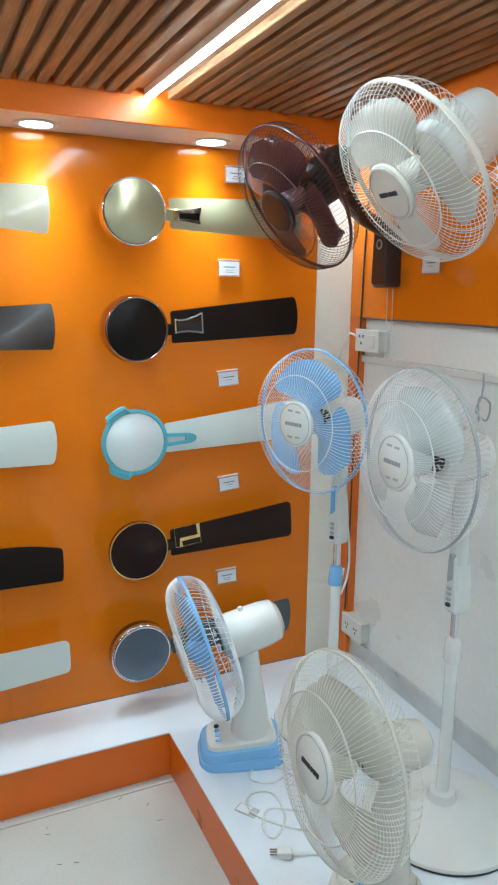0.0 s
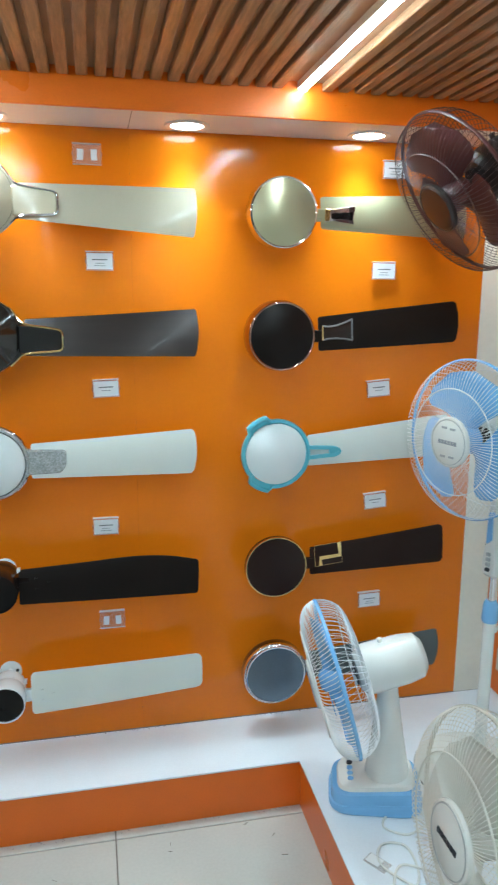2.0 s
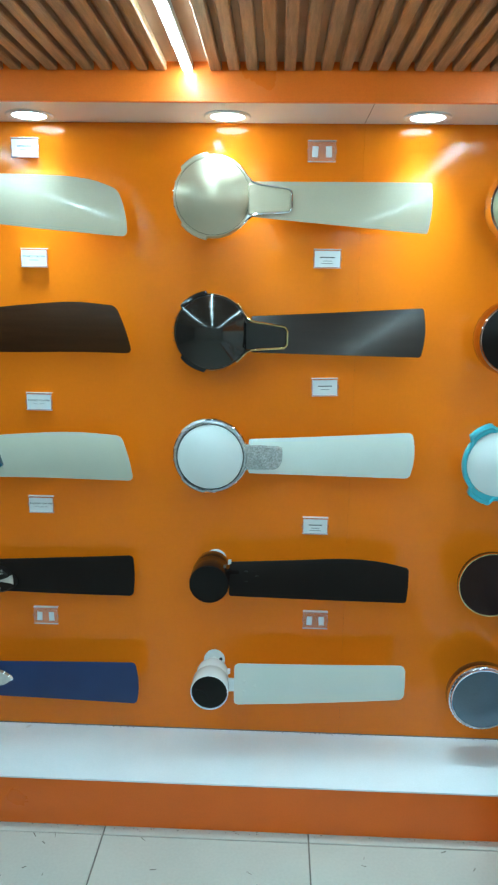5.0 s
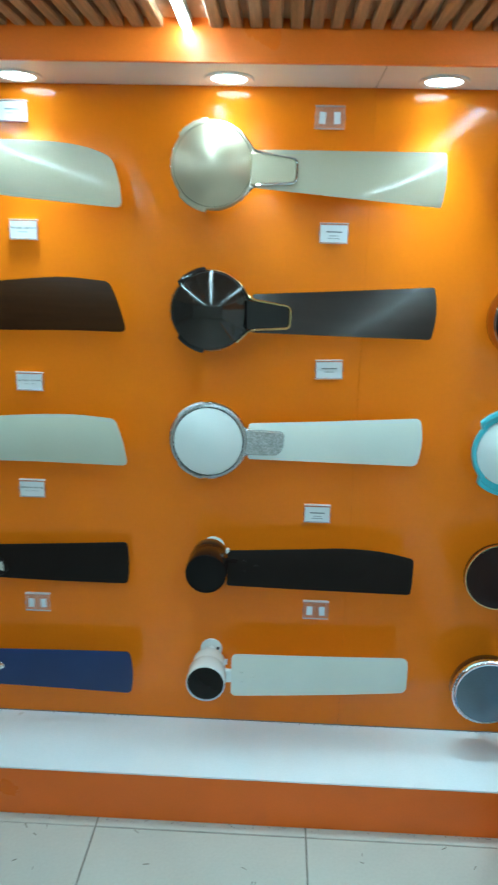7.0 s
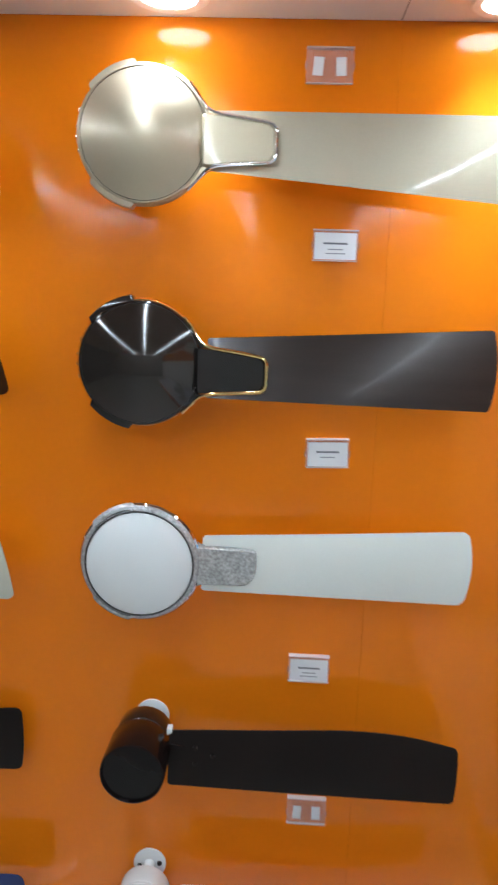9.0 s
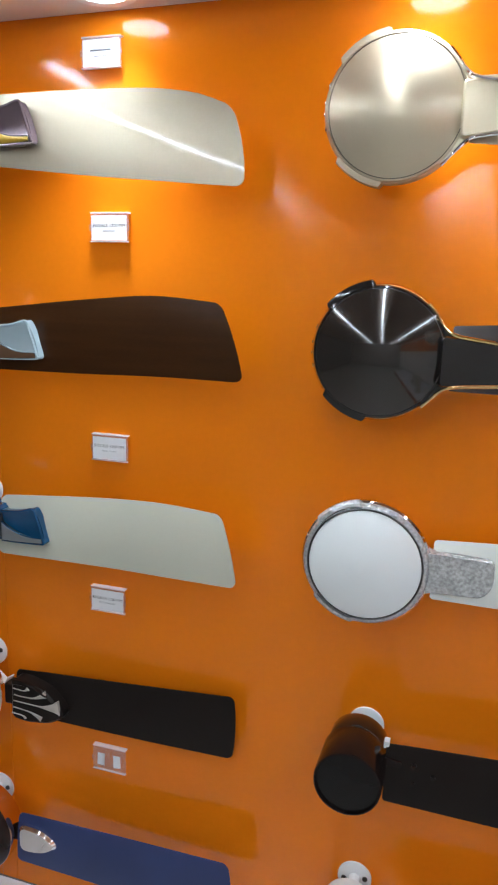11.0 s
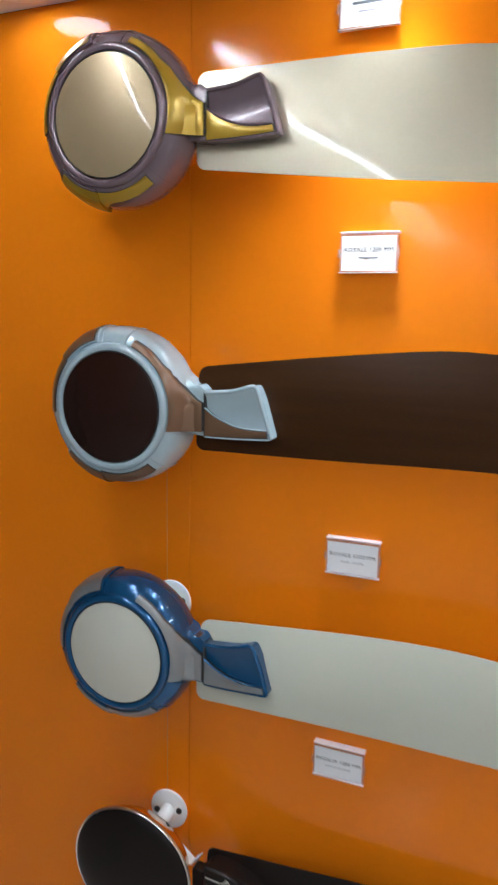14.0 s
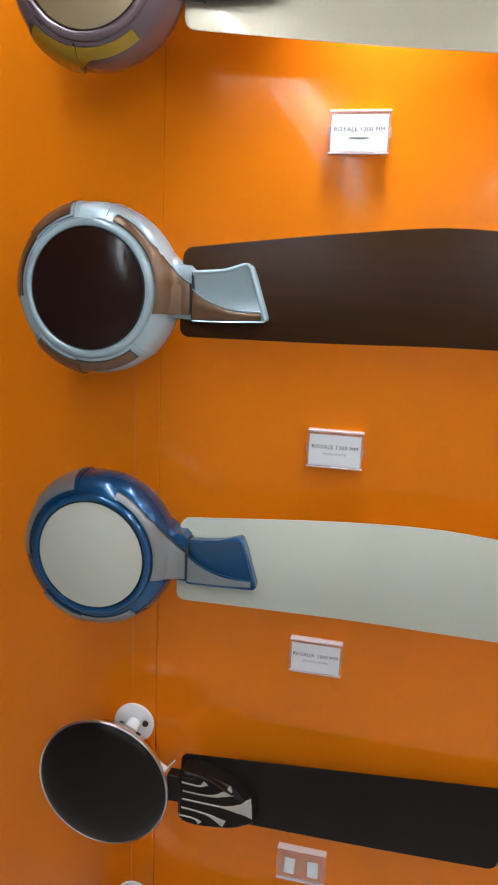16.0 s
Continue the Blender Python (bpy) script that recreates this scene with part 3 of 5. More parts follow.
def ringed_fan(at, label, ring, inlay, disc, blade_mat, blade_pts, tip, plate):
    """The three fans with a broad ring, three curved inlays and a scooped blade arm."""
    fan = thing("ceiling_fan", at, label, "ceiling fan", "ceiling fans on the wall")
    wall_mount(fan, *plate)
    body = [(0.0, 0.060), (0.05, 0.060), (0.084, 0.068), (0.098, 0.075)] + RING[::-1] + [(0.086, 0.1415), (0.0, 0.1415)]
    turned("ring", body, ring, fan, seg=96)
    turned("bezel", [(0.0885, 0.140), (0.0880, 0.1440), (0.0862, 0.1468), (0.0835, 0.1484), (0.0805, 0.1486), (0.0780, 0.1474), (0.0768, 0.1450), (0.0768, 0.140)], ring, fan, seg=96)
    turned("groove", [(0.0770, 0.1455), (0.0762, 0.1472), (0.0752, 0.1455), (0.0752, 0.140), (0.0770, 0.140), (0.0770, 0.1455)], SCREW, fan, seg=96)
    turned("centre_disc", flat_dome(0.0755, 0.1468, 0.157), disc, fan, seg=72)
    # two lugs with inlays that taper to a tail, and the joints of the ring
    for c in (102, 222):
        lug = part("lug", ring_band(c, c + 37, lambda u: 0.03, lambda u: 1.0 - 0.30 * u * u, 0.0032), ring, fan)
        part("lug_seam", ring_band(c + 2.2, c + 38.2, lambda u: 0.08, lambda u: 0.97 - 0.26 * u * u, 0.0036), SCREW, lug)

        def outer(u):
            return 0.34 + 0.60 * (1 - ease((u - 0.25) / 0.33))
        part("inlay_seam", ring_band(c + 3, c + 85.6, lambda u: 0.09, lambda u: outer(u) + 0.025, 0.0012, 40), SCREW, fan)
        part("inlay", ring_band(c + 3.2, c + 85, lambda u: 0.11, outer, 0.0018, 40), inlay, fan)
        part("lug_inlay", ring_band(c + 3.0, c + 39.0, lambda u: 0.10, lambda u: 0.95 - 0.26 * u * u, 0.0042), inlay, lug)
    for c in (-19, 75, 98, 190, 218, 312):
        part("ring_joint", ring_band(c, c + 1.3, lambda u: 0.0, lambda u: 0.9, 0.0009, 2), ring, fan)

    # neck that grows out of the ring, with the third inlay
    def height(x, z):
        r = math.hypot(x, z)
        h = RING[0][1]
        for p, q in zip(RING[:5], RING[1:5]):
            if p[0] <= r <= q[0]:
                h = p[1] + (q[1] - p[1]) * (r - p[0]) / (q[0] - p[0])
        if r > RING[4][0]:
            h = 0.1
        flat = ease((x - 0.078) / 0.02) * ease((0.052 - abs(z)) / 0.02)
        return h + (max(h, 0.120) - h) * flat
    top_in = [(0.0885 * math.cos(radians(a)), 0.0885 * math.sin(radians(a))) for a in (56, 48, 40, 32, 24, 16, 8, 0, -8, -15, -20)]
    top_out = [tuple(p[:2]) for p in smooth_line([(0.0615, 0.0900, 0), (0.085, 0.066, 0), (0.0985, 0.047, 0), (0.112, 0.0345, 0), (0.1290, 0.0285, 0), (0.1292, -0.0335, 0)], 2)]
    part("neck", ribbon(B(), top_in, top_out, lambda x, z: height(x, z) - 0.0045, 0.0008, 0.026, 11), ring, fan)
    arc = [radians(a) for a in (68, 62, 56, 50, 44, 38, 32, 26, 20, 13, 6, -1, -8, -13, -17.5)]
    rim_in = [(0.0905 * math.cos(a), 0.0905 * math.sin(a)) for a in arc]
    rim_out = [(0.0985 * math.cos(a), 0.0985 * math.sin(a)) for a in arc[:6]] + [(0.0880, 0.0520), (0.0945, 0.0430), (0.1015, 0.0330), (0.1100, 0.0225), (0.1190, 0.0150), (0.1275, 0.0105), (0.1278, -0.0050), (0.1278, -0.0180), (0.1278, -0.0275)]
    part("inlay_seam", ribbon(B(), [(x * 0.988, z * 0.988 - 0.0004) for x, z in rim_in], [(x + 0.0010, z + 0.0010) for x, z in rim_out], lambda x, z: height(x, z) - 0.0004, 0.0016, 0.004, 11), SCREW, fan)
    part("inlay", ribbon(B(), rim_in, rim_out, lambda x, z: height(x, z) + 0.0024, 0.0016, 0.004, 11), inlay, fan)
    # arm with a scooped face, a raised edge and a curved lower inlay
    out = pose(0.0205, 0, 0)
    arm = part("blade_arm", blade(B(), [(0.110, 0.0265, -0.0350), (0.150, 0.0300, -0.0348), (0.196, 0.0390, -0.0325)], 0.0015, 0.005, 0.110, 0.0, 0.024, 0.0, -0.008, 0.018), ring, fan, m=out)
    rim = smooth_line([(0.1105, 0.0255, 0), (0.150, 0.0290, 0), (0.176, 0.0365, 0), (0.1835, 0.0345, 0), (0.1875, 0.0250, 0), (0.2055, -0.0295, 0)], 6)
    part("raised_edge", tube(B(), [(p.x, -0.1178, p.y) for p in rim], 0.0027, 8), ring, arm)
    up = [tuple(p[:2]) for p in smooth_line([(0.1105, 0.003, 0), (0.1275, -0.0085, 0), (0.152, -0.0180, 0), (0.173, -0.0212, 0), (0.1985, -0.0215, 0)], 4)]
    down = [(0.1105 + (0.2000 - 0.1105) * k / 16, -0.0325 + 0.0035 * (k / 16) ** 2) for k in range(17)]
    part("inlay_seam", ribbon(B(), [(x, z + 0.0011) for x, z in up], [(x + 0.0008, z - 0.0010) for x, z in down], lambda x, z: 0.1180, 0.0008, 0.012), SCREW, arm)
    part("inlay_lip", tube(B(), [(x, -0.1186, z + 0.0019) for x, z in up], 0.0011, 6), ring, arm)
    part("inlay", ribbon(B(), up, down, lambda x, z: 0.1185, 0.0012, 0.012), inlay, arm)
    part("joint", box(B(), 0.1088, 0.1112, -0.1185, -0.09, -0.0345, 0.0262), SCREW, arm)
    part("blade", blade(B(), blade_pts, 0.012, 0.014, 0.092, *tip), blade_mat, fan, m=out)
    return fan


ringed_fan((-0.840, 0, 1.835), "mauve and gold ceiling fan with champagne blade", MAUVE, GOLD_PAINT, CHAMP_DISC, CHAMP_BLADE,
           [(0.085, 0.056, -0.062), (0.33, 0.055, -0.087), (0.44, 0.050, -0.096), (0.52, 0.037, -0.103), (0.575, 0.017, -0.107)], (0.008, 0.024, 0.003, 0.0010), (0.0, 0.0))
ringed_fan((-0.840, 0, 1.460), "silver and bronze ceiling fan with dark brown blade", SILVER, BRONZE, BROWN, BROWN_BLADE,
           [(0.088, 0.057, -0.057), (0.30, 0.080, -0.055), (0.43, 0.089, -0.052), (0.572, 0.080, -0.053)], (0.006, 0.046, 0.010, 0.0030), (0.0, 0.0))
ringed_fan((-0.838, 0, 1.102), "blue and grey ceiling fan with ivory blade", BLUE_METAL, SILVER_GREY, IVORY, IVORY_BLADE,
           [(0.090, 0.048, -0.068), (0.345, 0.068, -0.066), (0.45, 0.070, -0.068), (0.573, 0.062, -0.070)], (0.006, 0.036, 0.016, 0.006), (0.016, 0.030))

# black bowl with a coppery side and a striped arm
fan = thing("ceiling_fan", (-0.838, 0, 0.718), "black bowl ceiling fan with coppery rim and striped arm", "ceiling fan", "ceiling fans on the wall")
wall_mount(fan, 0.010, 0.038)
turned("motor_body", [(0.0, 0.05), (0.04, 0.05), (0.070, 0.060), (0.086, 0.074), (0.1015, 0.104), (0.0, 0.104)], COPPER_CHROME, fan, "coppery chrome side")
turned("rim", [(0.1025, 0.104), (0.1050, 0.106), (0.1052, 0.1095), (0.1040, 0.1110), (0.1022, 0.110), (0.1022, 0.104)], SATIN_RIM, fan, seg=144)
turned("bowl", dome(0.1028, 0.108, 0.128, 9), BLACK_SATIN, fan, seg=72)
part("blade_arm", prism(B(), rounded([(0.095, 0.016), (0.125, 0.016), (0.125, -0.03), (0.095, -0.03)], 0.004), 0.066, 0.084, 0.002), BLACK_SATIN, fan)
shell = part("arm_cover", prism(B(), rounded([(0.118, 0.034), (0.150, 0.034), (0.200, 0.018), (0.232, -0.012), (0.240, -0.034), (0.204, -0.054), (0.150, -0.061), (0.114, -0.056)], 0.014), 0.060, 0.092, 0.006), BLACK_SATIN, fan)
ridge = smooth_line([(0.120, 0.029, 0), (0.150, 0.0285, 0), (0.178, 0.0215, 0), (0.204, 0.0095, 0)], 5)
part("ridge", ribbon(B(), [(p.x, p.y + 0.007 * (1 - k / 17)) for k, p in enumerate(ridge)], [(p.x, p.y - 0.006 * (1 - k / 18)) for k, p in enumerate(ridge)], lambda x, z: 0.0915, 0.0045), BLACK_SATIN, shell)
for mids, flare in (([(0.122, 0.0145), (0.145, 0.0130), (0.154, 0.0150), (0.160, 0.0205)], 0.0042), ([(0.124, 0.0000), (0.150, -0.0010), (0.175, 0.0015), (0.200, 0.0135)], 0.0060),
                    ([(0.123, -0.0140), (0.165, -0.0150), (0.198, -0.0150), (0.231, -0.0110)], 0.0145), ([(0.122, -0.0290), (0.148, -0.0310), (0.168, -0.0345), (0.190, -0.0440)], 0.0055), ([(0.118, -0.0430), (0.138, -0.0440), (0.147, -0.0462), (0.152, -0.0505)], 0.0032)):
    path = smooth_line([(*p, 0) for p in mids], 7)
    left, right = [], []
    for j, p in enumerate(path):
        w = 0.0013 + flare * max(0.0, j / (len(path) - 1) - 0.50) ** 1.6 * 3.0
        way = (path[min(j + 1, len(path) - 1)] - path[max(j - 1, 0)]).normalized()
        left.append((p.x - way.y * w, p.y + way.x * w))
        right.append((p.x + way.y * w, p.y - way.x * w))
    part("stripe", ribbon(B(), left, right, lambda x, z: 0.0920, 0.0012), STRIPE, shell, "pale flared stripe")
part("blade", blade(B(), [(0.112, 0.040, -0.056), (0.40, 0.049, -0.070), (0.592, 0.056, -0.076)], 0.008, 0.012, 0.064, 0.006, 0.0, 0.008, 0.003, toward=-0.03), BLACK_SATIN, fan)

# navy blade with a silver boss
fan = thing("ceiling_fan", (-0.825, 0, 0.375), "dark ceiling fan with navy blade and silver boss", "ceiling fan", "ceiling fans on the wall")
wall_mount(fan, 0.0, 0.034)
turned("motor_body", [(0.0, 0.04), (0.06, 0.04), (0.092, 0.055), (0.100, 0.075), (0.101, 0.108), (0.0, 0.108)], COPPER_CHROME, fan, "coppery chrome side")
turned("front_disc", dome(0.100, 0.108, 0.124, 9), BROWN, fan, seg=64)
part("blade_arm", prism(B(), rounded([(0.09, 0.018), (0.14, 0.018), (0.14, -0.018), (0.09, -0.018)], 0.004), 0.07, 0.085, 0.002), BLACK_SATIN, fan)
part("boss", prism(B(), rounded([(0.11, 0.032), (0.17, 0.030), (0.212, 0.0), (0.17, -0.030), (0.11, -0.032)], 0.022, 6), 0.08, 0.098, 0.006), CHROME, fan, "silver oval boss")
part("blade", blade(B(), [(0.105, 0.050, -0.060), (0.35, 0.057, -0.066), (0.592, 0.062, -0.074)], 0.01, 0.012, 0.085, 0.010, 0.004, 0.012, 0.004), NAVY, fan)


def notched(a):
    """Outline of a rim with two lobes."""
    q = 1.0
    for c, half in ((119, 21), (240, 20)):
        off = abs((math.degrees(a) - c + 180) % 360 - 180)
        q += 0.108 if off < half else (0.108 * (half + 3 - off) / 3 if off < half + 3 else 0.0)
    return q


def domed_fan(at, label, shell, rim, face, arm_mat, edge_mat, blade_mat, blade_pts, tip):
    """Two fans with a wide dome, a lobed rim and a bordered arm."""
    fan = thing("ceiling_fan", at, label, "ceiling fan", "ceiling fans on the wall")
    wall_mount(fan, 0.003, 0.03, hook=False)
    turned("motor_body", [(0.0, 0.04), (0.07, 0.04), (0.097, 0.058), (0.1040, 0.075), (0.1050, 0.091), (0.1035, 0.0965), (0.096, 0.098), (0.0, 0.098)], shell, fan, seg=240, shape=notched)
    rim_ob = turned("rim", [(0.098, 0.080), (0.1075, 0.082), (0.1100, 0.087), (0.1095, 0.0925), (0.1070, 0.0955), (0.098, 0.096)], rim, fan, seg=96)
    for q, size in ((158, 3.5), (172, 2.5), (181, 2.5), (192, 3)):
        band = arc_band(B(), lambda u: (0.1020, 0.1110), q, q + size, lambda r: 0.0945 - (r - 0.102) * 0.4, 3, 0.0018)
        part("rim_notch", band, edge_mat, rim_ob)
    turned("bezel", [(0.1040, 0.092), (0.1065, 0.0965), (0.1050, 0.1000), (0.1022, 0.1012), (0.1015, 0.098), (0.096, 0.092)], shell, fan, seg=96)
    turned("dome_gap", [(0.1020, 0.0985), (0.1016, 0.1006), (0.1010, 0.1008), (0.1004, 0.0985)], SCREW, fan, seg=96)
    turned("front_dome", flat_dome(0.1012, 0.1003, 0.132, 12), face, fan, seg=96)
    part("neck", prism(B(), rounded([(0.060, 0.084), (0.080, 0.070), (0.094, 0.051), (0.106, 0.037), (0.122, 0.031), (0.122, -0.046), (0.106, -0.050), (0.094, -0.060), (0.078, -0.076), (0.060, -0.088)], 0.006), 0.078, 0.0985, 0.002), shell, fan)
    outline = rounded([(0.096, 0.032), (0.135, 0.028), (0.205, 0.018), (0.213, 0.010), (0.213, -0.030), (0.205, -0.040), (0.135, -0.044), (0.096, -0.048)], 0.007)
    arm = part("blade_arm", prism(B(), outline, 0.088, 0.1115, 0.004), arm_mat, fan)
    loop = smooth_line([(0.0735, 0.0800, 0), (0.0860, 0.0650, 0), (0.0960, 0.0500, 0), (0.108, 0.0370, 0), (0.125, 0.0305, 0)], 4)
    loop += [Vector(p) for p in ((0.165, 0.0250, 0), (0.200, 0.0195, 0), (0.2080, 0.0170, 0), (0.2130, 0.0115, 0), (0.2140, 0.005, 0), (0.2140, -0.028, 0), (0.2115, -0.0350, 0), (0.2050, -0.0400, 0))]
    loop += smooth_line([(0.165, -0.0430, 0), (0.125, -0.0460, 0), (0.108, -0.0505, 0), (0.0960, -0.0590, 0), (0.0840, -0.0700, 0), (0.0715, -0.0830, 0)], 4)
    part("border", tube(B(), [(p.x, -(0.094 + 0.016 * ease((p.x - 0.085) / 0.03)), p.y) for p in loop], 0.0030, 8), edge_mat, arm, "bright metal border")
    part("blade", blade(B(), blade_pts, 0.004, 0.006, 0.088, *tip), blade_mat, fan)
    return fan


domed_fan((0.006, 0, 1.836), "champagne silver domed ceiling fan with matching blade", CHAMP, CHAMP, CHAMP, CHAMP, CHROME, CHAMP_BLADE,
          [(0.108, 0.041, -0.052), (0.35, 0.0415, -0.072), (0.588, 0.042, -0.092)], (0.007, -0.004, 0.003, 0.0010))
domed_fan((0.003, 0, 1.470), "black domed ceiling fan with gold rim", BLACK, GOLD, DOME_BLACK, BLACK, GOLD, GUNMETAL,
          [(0.112, 0.046, -0.054), (0.35, 0.060, -0.058), (0.591, 0.075, -0.061)], (0.009, -0.003, 0.024, 0.0012))

# white dome in a patterned silver rim
fan = thing("ceiling_fan", (0.000, 0, 1.107), "white domed ceiling fan with patterned silver rim", "ceiling fan", "ceiling fans on the wall")
wall_mount(fan, 0.003, 0.03, hook=False)
turned("motor_body", [(0.0, 0.035), (0.07, 0.035), (0.095, 0.05), (0.100, 0.068), (0.100, 0.078), (0.0, 0.078)], WHITE_P, fan, seg=64)
turned("rim", [(0.096, 0.070), (0.1070, 0.072), (0.1090, 0.077), (0.1070, 0.083), (0.1030, 0.0865), (0.0990, 0.087), (0.0980, 0.08)], FILIGREE, fan, "patterned silver rim", 240, lambda a: 1 + (notched(a) - 1) * 0.40)
turned("outer_ring", [(0.100, 0.066), (0.1100, 0.067), (0.1120, 0.071), (0.1115, 0.076), (0.1085, 0.079), (0.100, 0.079)], CHROME, fan, "chrome outer ring", 96)
part("neck", prism(B(), rounded([(0.070, 0.068), (0.094, 0.046), (0.108, 0.036), (0.118, 0.034), (0.118, -0.038), (0.106, -0.040), (0.094, -0.050), (0.070, -0.070)], 0.006), 0.062, 0.0765, 0.002), FILIGREE, fan)
turned("bezel", [(0.0990, 0.082), (0.1000, 0.0878), (0.0985, 0.0895), (0.0965, 0.088), (0.0960, 0.082)], SCREW, fan, seg=96)
turned("front_dome", flat_dome(0.0970, 0.087, 0.112, 12), WHITE_P, fan, seg=72)
part("blade_arm", prism(B(), rounded([(0.098, 0.034), (0.15, 0.034), (0.212, 0.031), (0.212, -0.014), (0.196, -0.036), (0.098, -0.038)], 0.012), 0.066, 0.079, 0.003), FILIGREE, fan, "silver arm with embossed flowers")
part("blade", blade(B(), [(0.112, 0.050, -0.050), (0.35, 0.064, -0.053), (0.588, 0.080, -0.056)], 0.006, 0.012, 0.064, 0.010, -0.004, 0.014, 0.004), WHITE_BLADE, fan)


def compact_fan(at, label, body, face, plate, blade_mat, blade_pts, corners, tip, reach, clip):
    """Two fans with a narrow motor like a can."""
    fan = thing("ceiling_fan", at, label, "ceiling fan", "ceiling fans on the wall")
    wall_mount(fan, *plate, hook=False)
    turned("motor_body", [(0.0, 0.03), (0.040, 0.03), (0.0465, 0.036), (0.0475, 0.078), (0.045, 0.0805), (0.045, 0.0845), (0.053, 0.087), (0.0578, 0.095), (0.0585, reach - 0.006), (0.0575, reach), (0.055, reach + 0.001), (0.0545, reach - 0.004), (0.0, reach - 0.004)], body, fan, seg=64)
    turned("rear_collar", [(0.040, 0.034), (0.050, 0.037), (0.0535, 0.043), (0.0535, 0.074), (0.050, 0.081), (0.040, 0.082)] if body is CAN_BROWN else [(0.040, 0.028), (0.049, 0.032), (0.051, 0.040), (0.0505, 0.066), (0.048, 0.072), (0.040, 0.073)], BLACK if body is CAN_BROWN else body, fan, seg=48)
    turned("front_cap", flat_dome(0.0542, reach - 0.004, reach - 0.001, 5), face, fan, seg=48)
    part("blade_arm", prism(B(), rounded([(0.045, 0.020), (0.085, 0.016), (0.085, -0.020), (0.045, -0.024)], 0.004), 0.096, 0.108, 0.002), body, fan)
    part("clip", prism(B(), rounded([(0.050, 0.044), (0.060, 0.044), (0.060, 0.034), (0.050, 0.030)], 0.002), 0.085, 0.100, 0.001), clip, fan, "small white clip")
    bl = part("blade", blade(B(), blade_pts, *corners, 0.105, *tip), blade_mat, fan)
    for x, z in ((0.105, 0.014), (0.105, -0.018), (0.138, 0.0)):
        part("screw", lathe(B(), [(0.0, 0.106), (0.0045, 0.106), (0.004, 0.1135), (0.0, 0.1145)], 10, (x, z)), blade_mat, bl)
    return fan


compact_fan((0.006, 0, 0.747), "small brown can ceiling fan with black blade", CAN_BROWN, CAP_BLACK, (0.006, 0.010), BLACK_SATIN,
            [(0.055, 0.040, -0.062), (0.26, 0.052, -0.066), (0.40, 0.060, -0.068), (0.50, 0.054, -0.069), (0.588, 0.036, -0.070)], (0.006, 0.009), (0.001, -0.004, 0.016, 0.005), 0.178, WHITE_P)
compact_fan((0.006, 0, 0.386), "small white can ceiling fan with black cap", WHITE_P, CAP_BLACK, (0.003, 0.029), WHITE_BLADE,
            [(0.073, 0.070, -0.064), (0.35, 0.075, -0.048), (0.597, 0.082, -0.029)], (0.014, 0.018), (0.001, 0.0, 0.010, 0.004), 0.155, WHITE_P)


def disc_fan(at, label, side, rim, face, blade_mat, blade_pts, corners, tip, front=0.126, r=0.102, flat=False, face_r=0.95, ribs=0.0, slim=0.0):
    """Fans with a plain round front in a bright rim."""
    fan = thing("ceiling_fan", at, label, "ceiling fan", "ceiling fans on the wall")
    wall_mount(fan, 0.0, 0.018 if slim else 0.03, hook=False)
    f = r * face_r
    e = 0.002 if slim else 0.0035
    if slim:
        body = [(0.0, 0.04), (r * 0.55, 0.04), (r * 0.72, 0.060), (r * 0.95, front - slim), (r, front - slim + 0.010), (r * 0.99, front - 0.016), (f + 0.002, front - 0.008), (0.0, front - 0.008)]
    else:
        body = [(0.0, 0.04), (r * 0.7, 0.04), (r * 0.94, 0.052), (r * 0.995, 0.066), (r, front - 0.034), (r * 0.99, front - 0.026), (f + 0.003, front - 0.008), (0.0, front - 0.008)]
    turned("motor_body", body, side, fan, seg=72)
    if ribs:
        turned("ribbed_ring", [(r - 0.004, front - 0.026), (r + 0.0005, front - 0.022), (r, front - 0.015), (f + 0.004, front - 0.008), (f + 0.001, front - 0.010)], CHROME, fan, "ribbed chrome ring", 216, lambda a: 1 + ribs * math.cos(54 * a))
    turned("rim", [(f + e, front - 0.010), (f + e, front - 0.006), (f + 0.001, front - 0.004), (f - 0.002, front - 0.005), (f - 0.002, front - 0.010)], rim, fan, seg=72)
    turned("front_disc", flat_dome(f - 0.001, front - 0.0065, front + (0.0 if flat else 0.010), 8), face, fan, seg=72)
    part("neck", prism(B(), rounded([(r * 0.9, 0.017), (0.132, 0.015), (0.132, -0.019), (r * 0.9, -0.021)], 0.003), 0.082, 0.096, 0.002), blade_mat, fan)
    part("blade", blade(B(), blade_pts, *corners, 0.088, *tip), blade_mat, fan)
    return fan


fan = disc_fan((0.847, 0, 1.818), "pale olive ceiling fan with chrome rim", CHROME, CHROME, OLIVE, OLIVE,
               [(0.118, 0.050, -0.042), (0.35, 0.060, -0.053), (0.575, 0.068, -0.064)], (0.008, 0.01), (0.008, 0.0, 0.016, 0.004), r=0.1015, face_r=0.94)
clasp = part("clasp", prism(B(), rounded([(0.130, 0.018), (0.150, 0.016), (0.224, 0.028), (0.224, 0.022), (0.219, -0.014), (0.222, -0.028), (0.150, -0.020), (0.130, -0.022)], 0.003), 0.086, 0.100, 0.004), CHROME, fan, "chrome flared clasp")
part("clasp_insert", prism(B(), rounded([(0.148, 0.003), (0.215, 0.008), (0.213, -0.015), (0.148, -0.012)], 0.002), 0.098, 0.1025, 0.001), BLACK, clasp, "black insert")
part("clasp_tip", prism(B(), rounded([(0.130, 0.016), (0.143, 0.014), (0.143, -0.018), (0.130, -0.020)], 0.002), 0.098, 0.1035, 0.001), GOLD, clasp, "gold end")

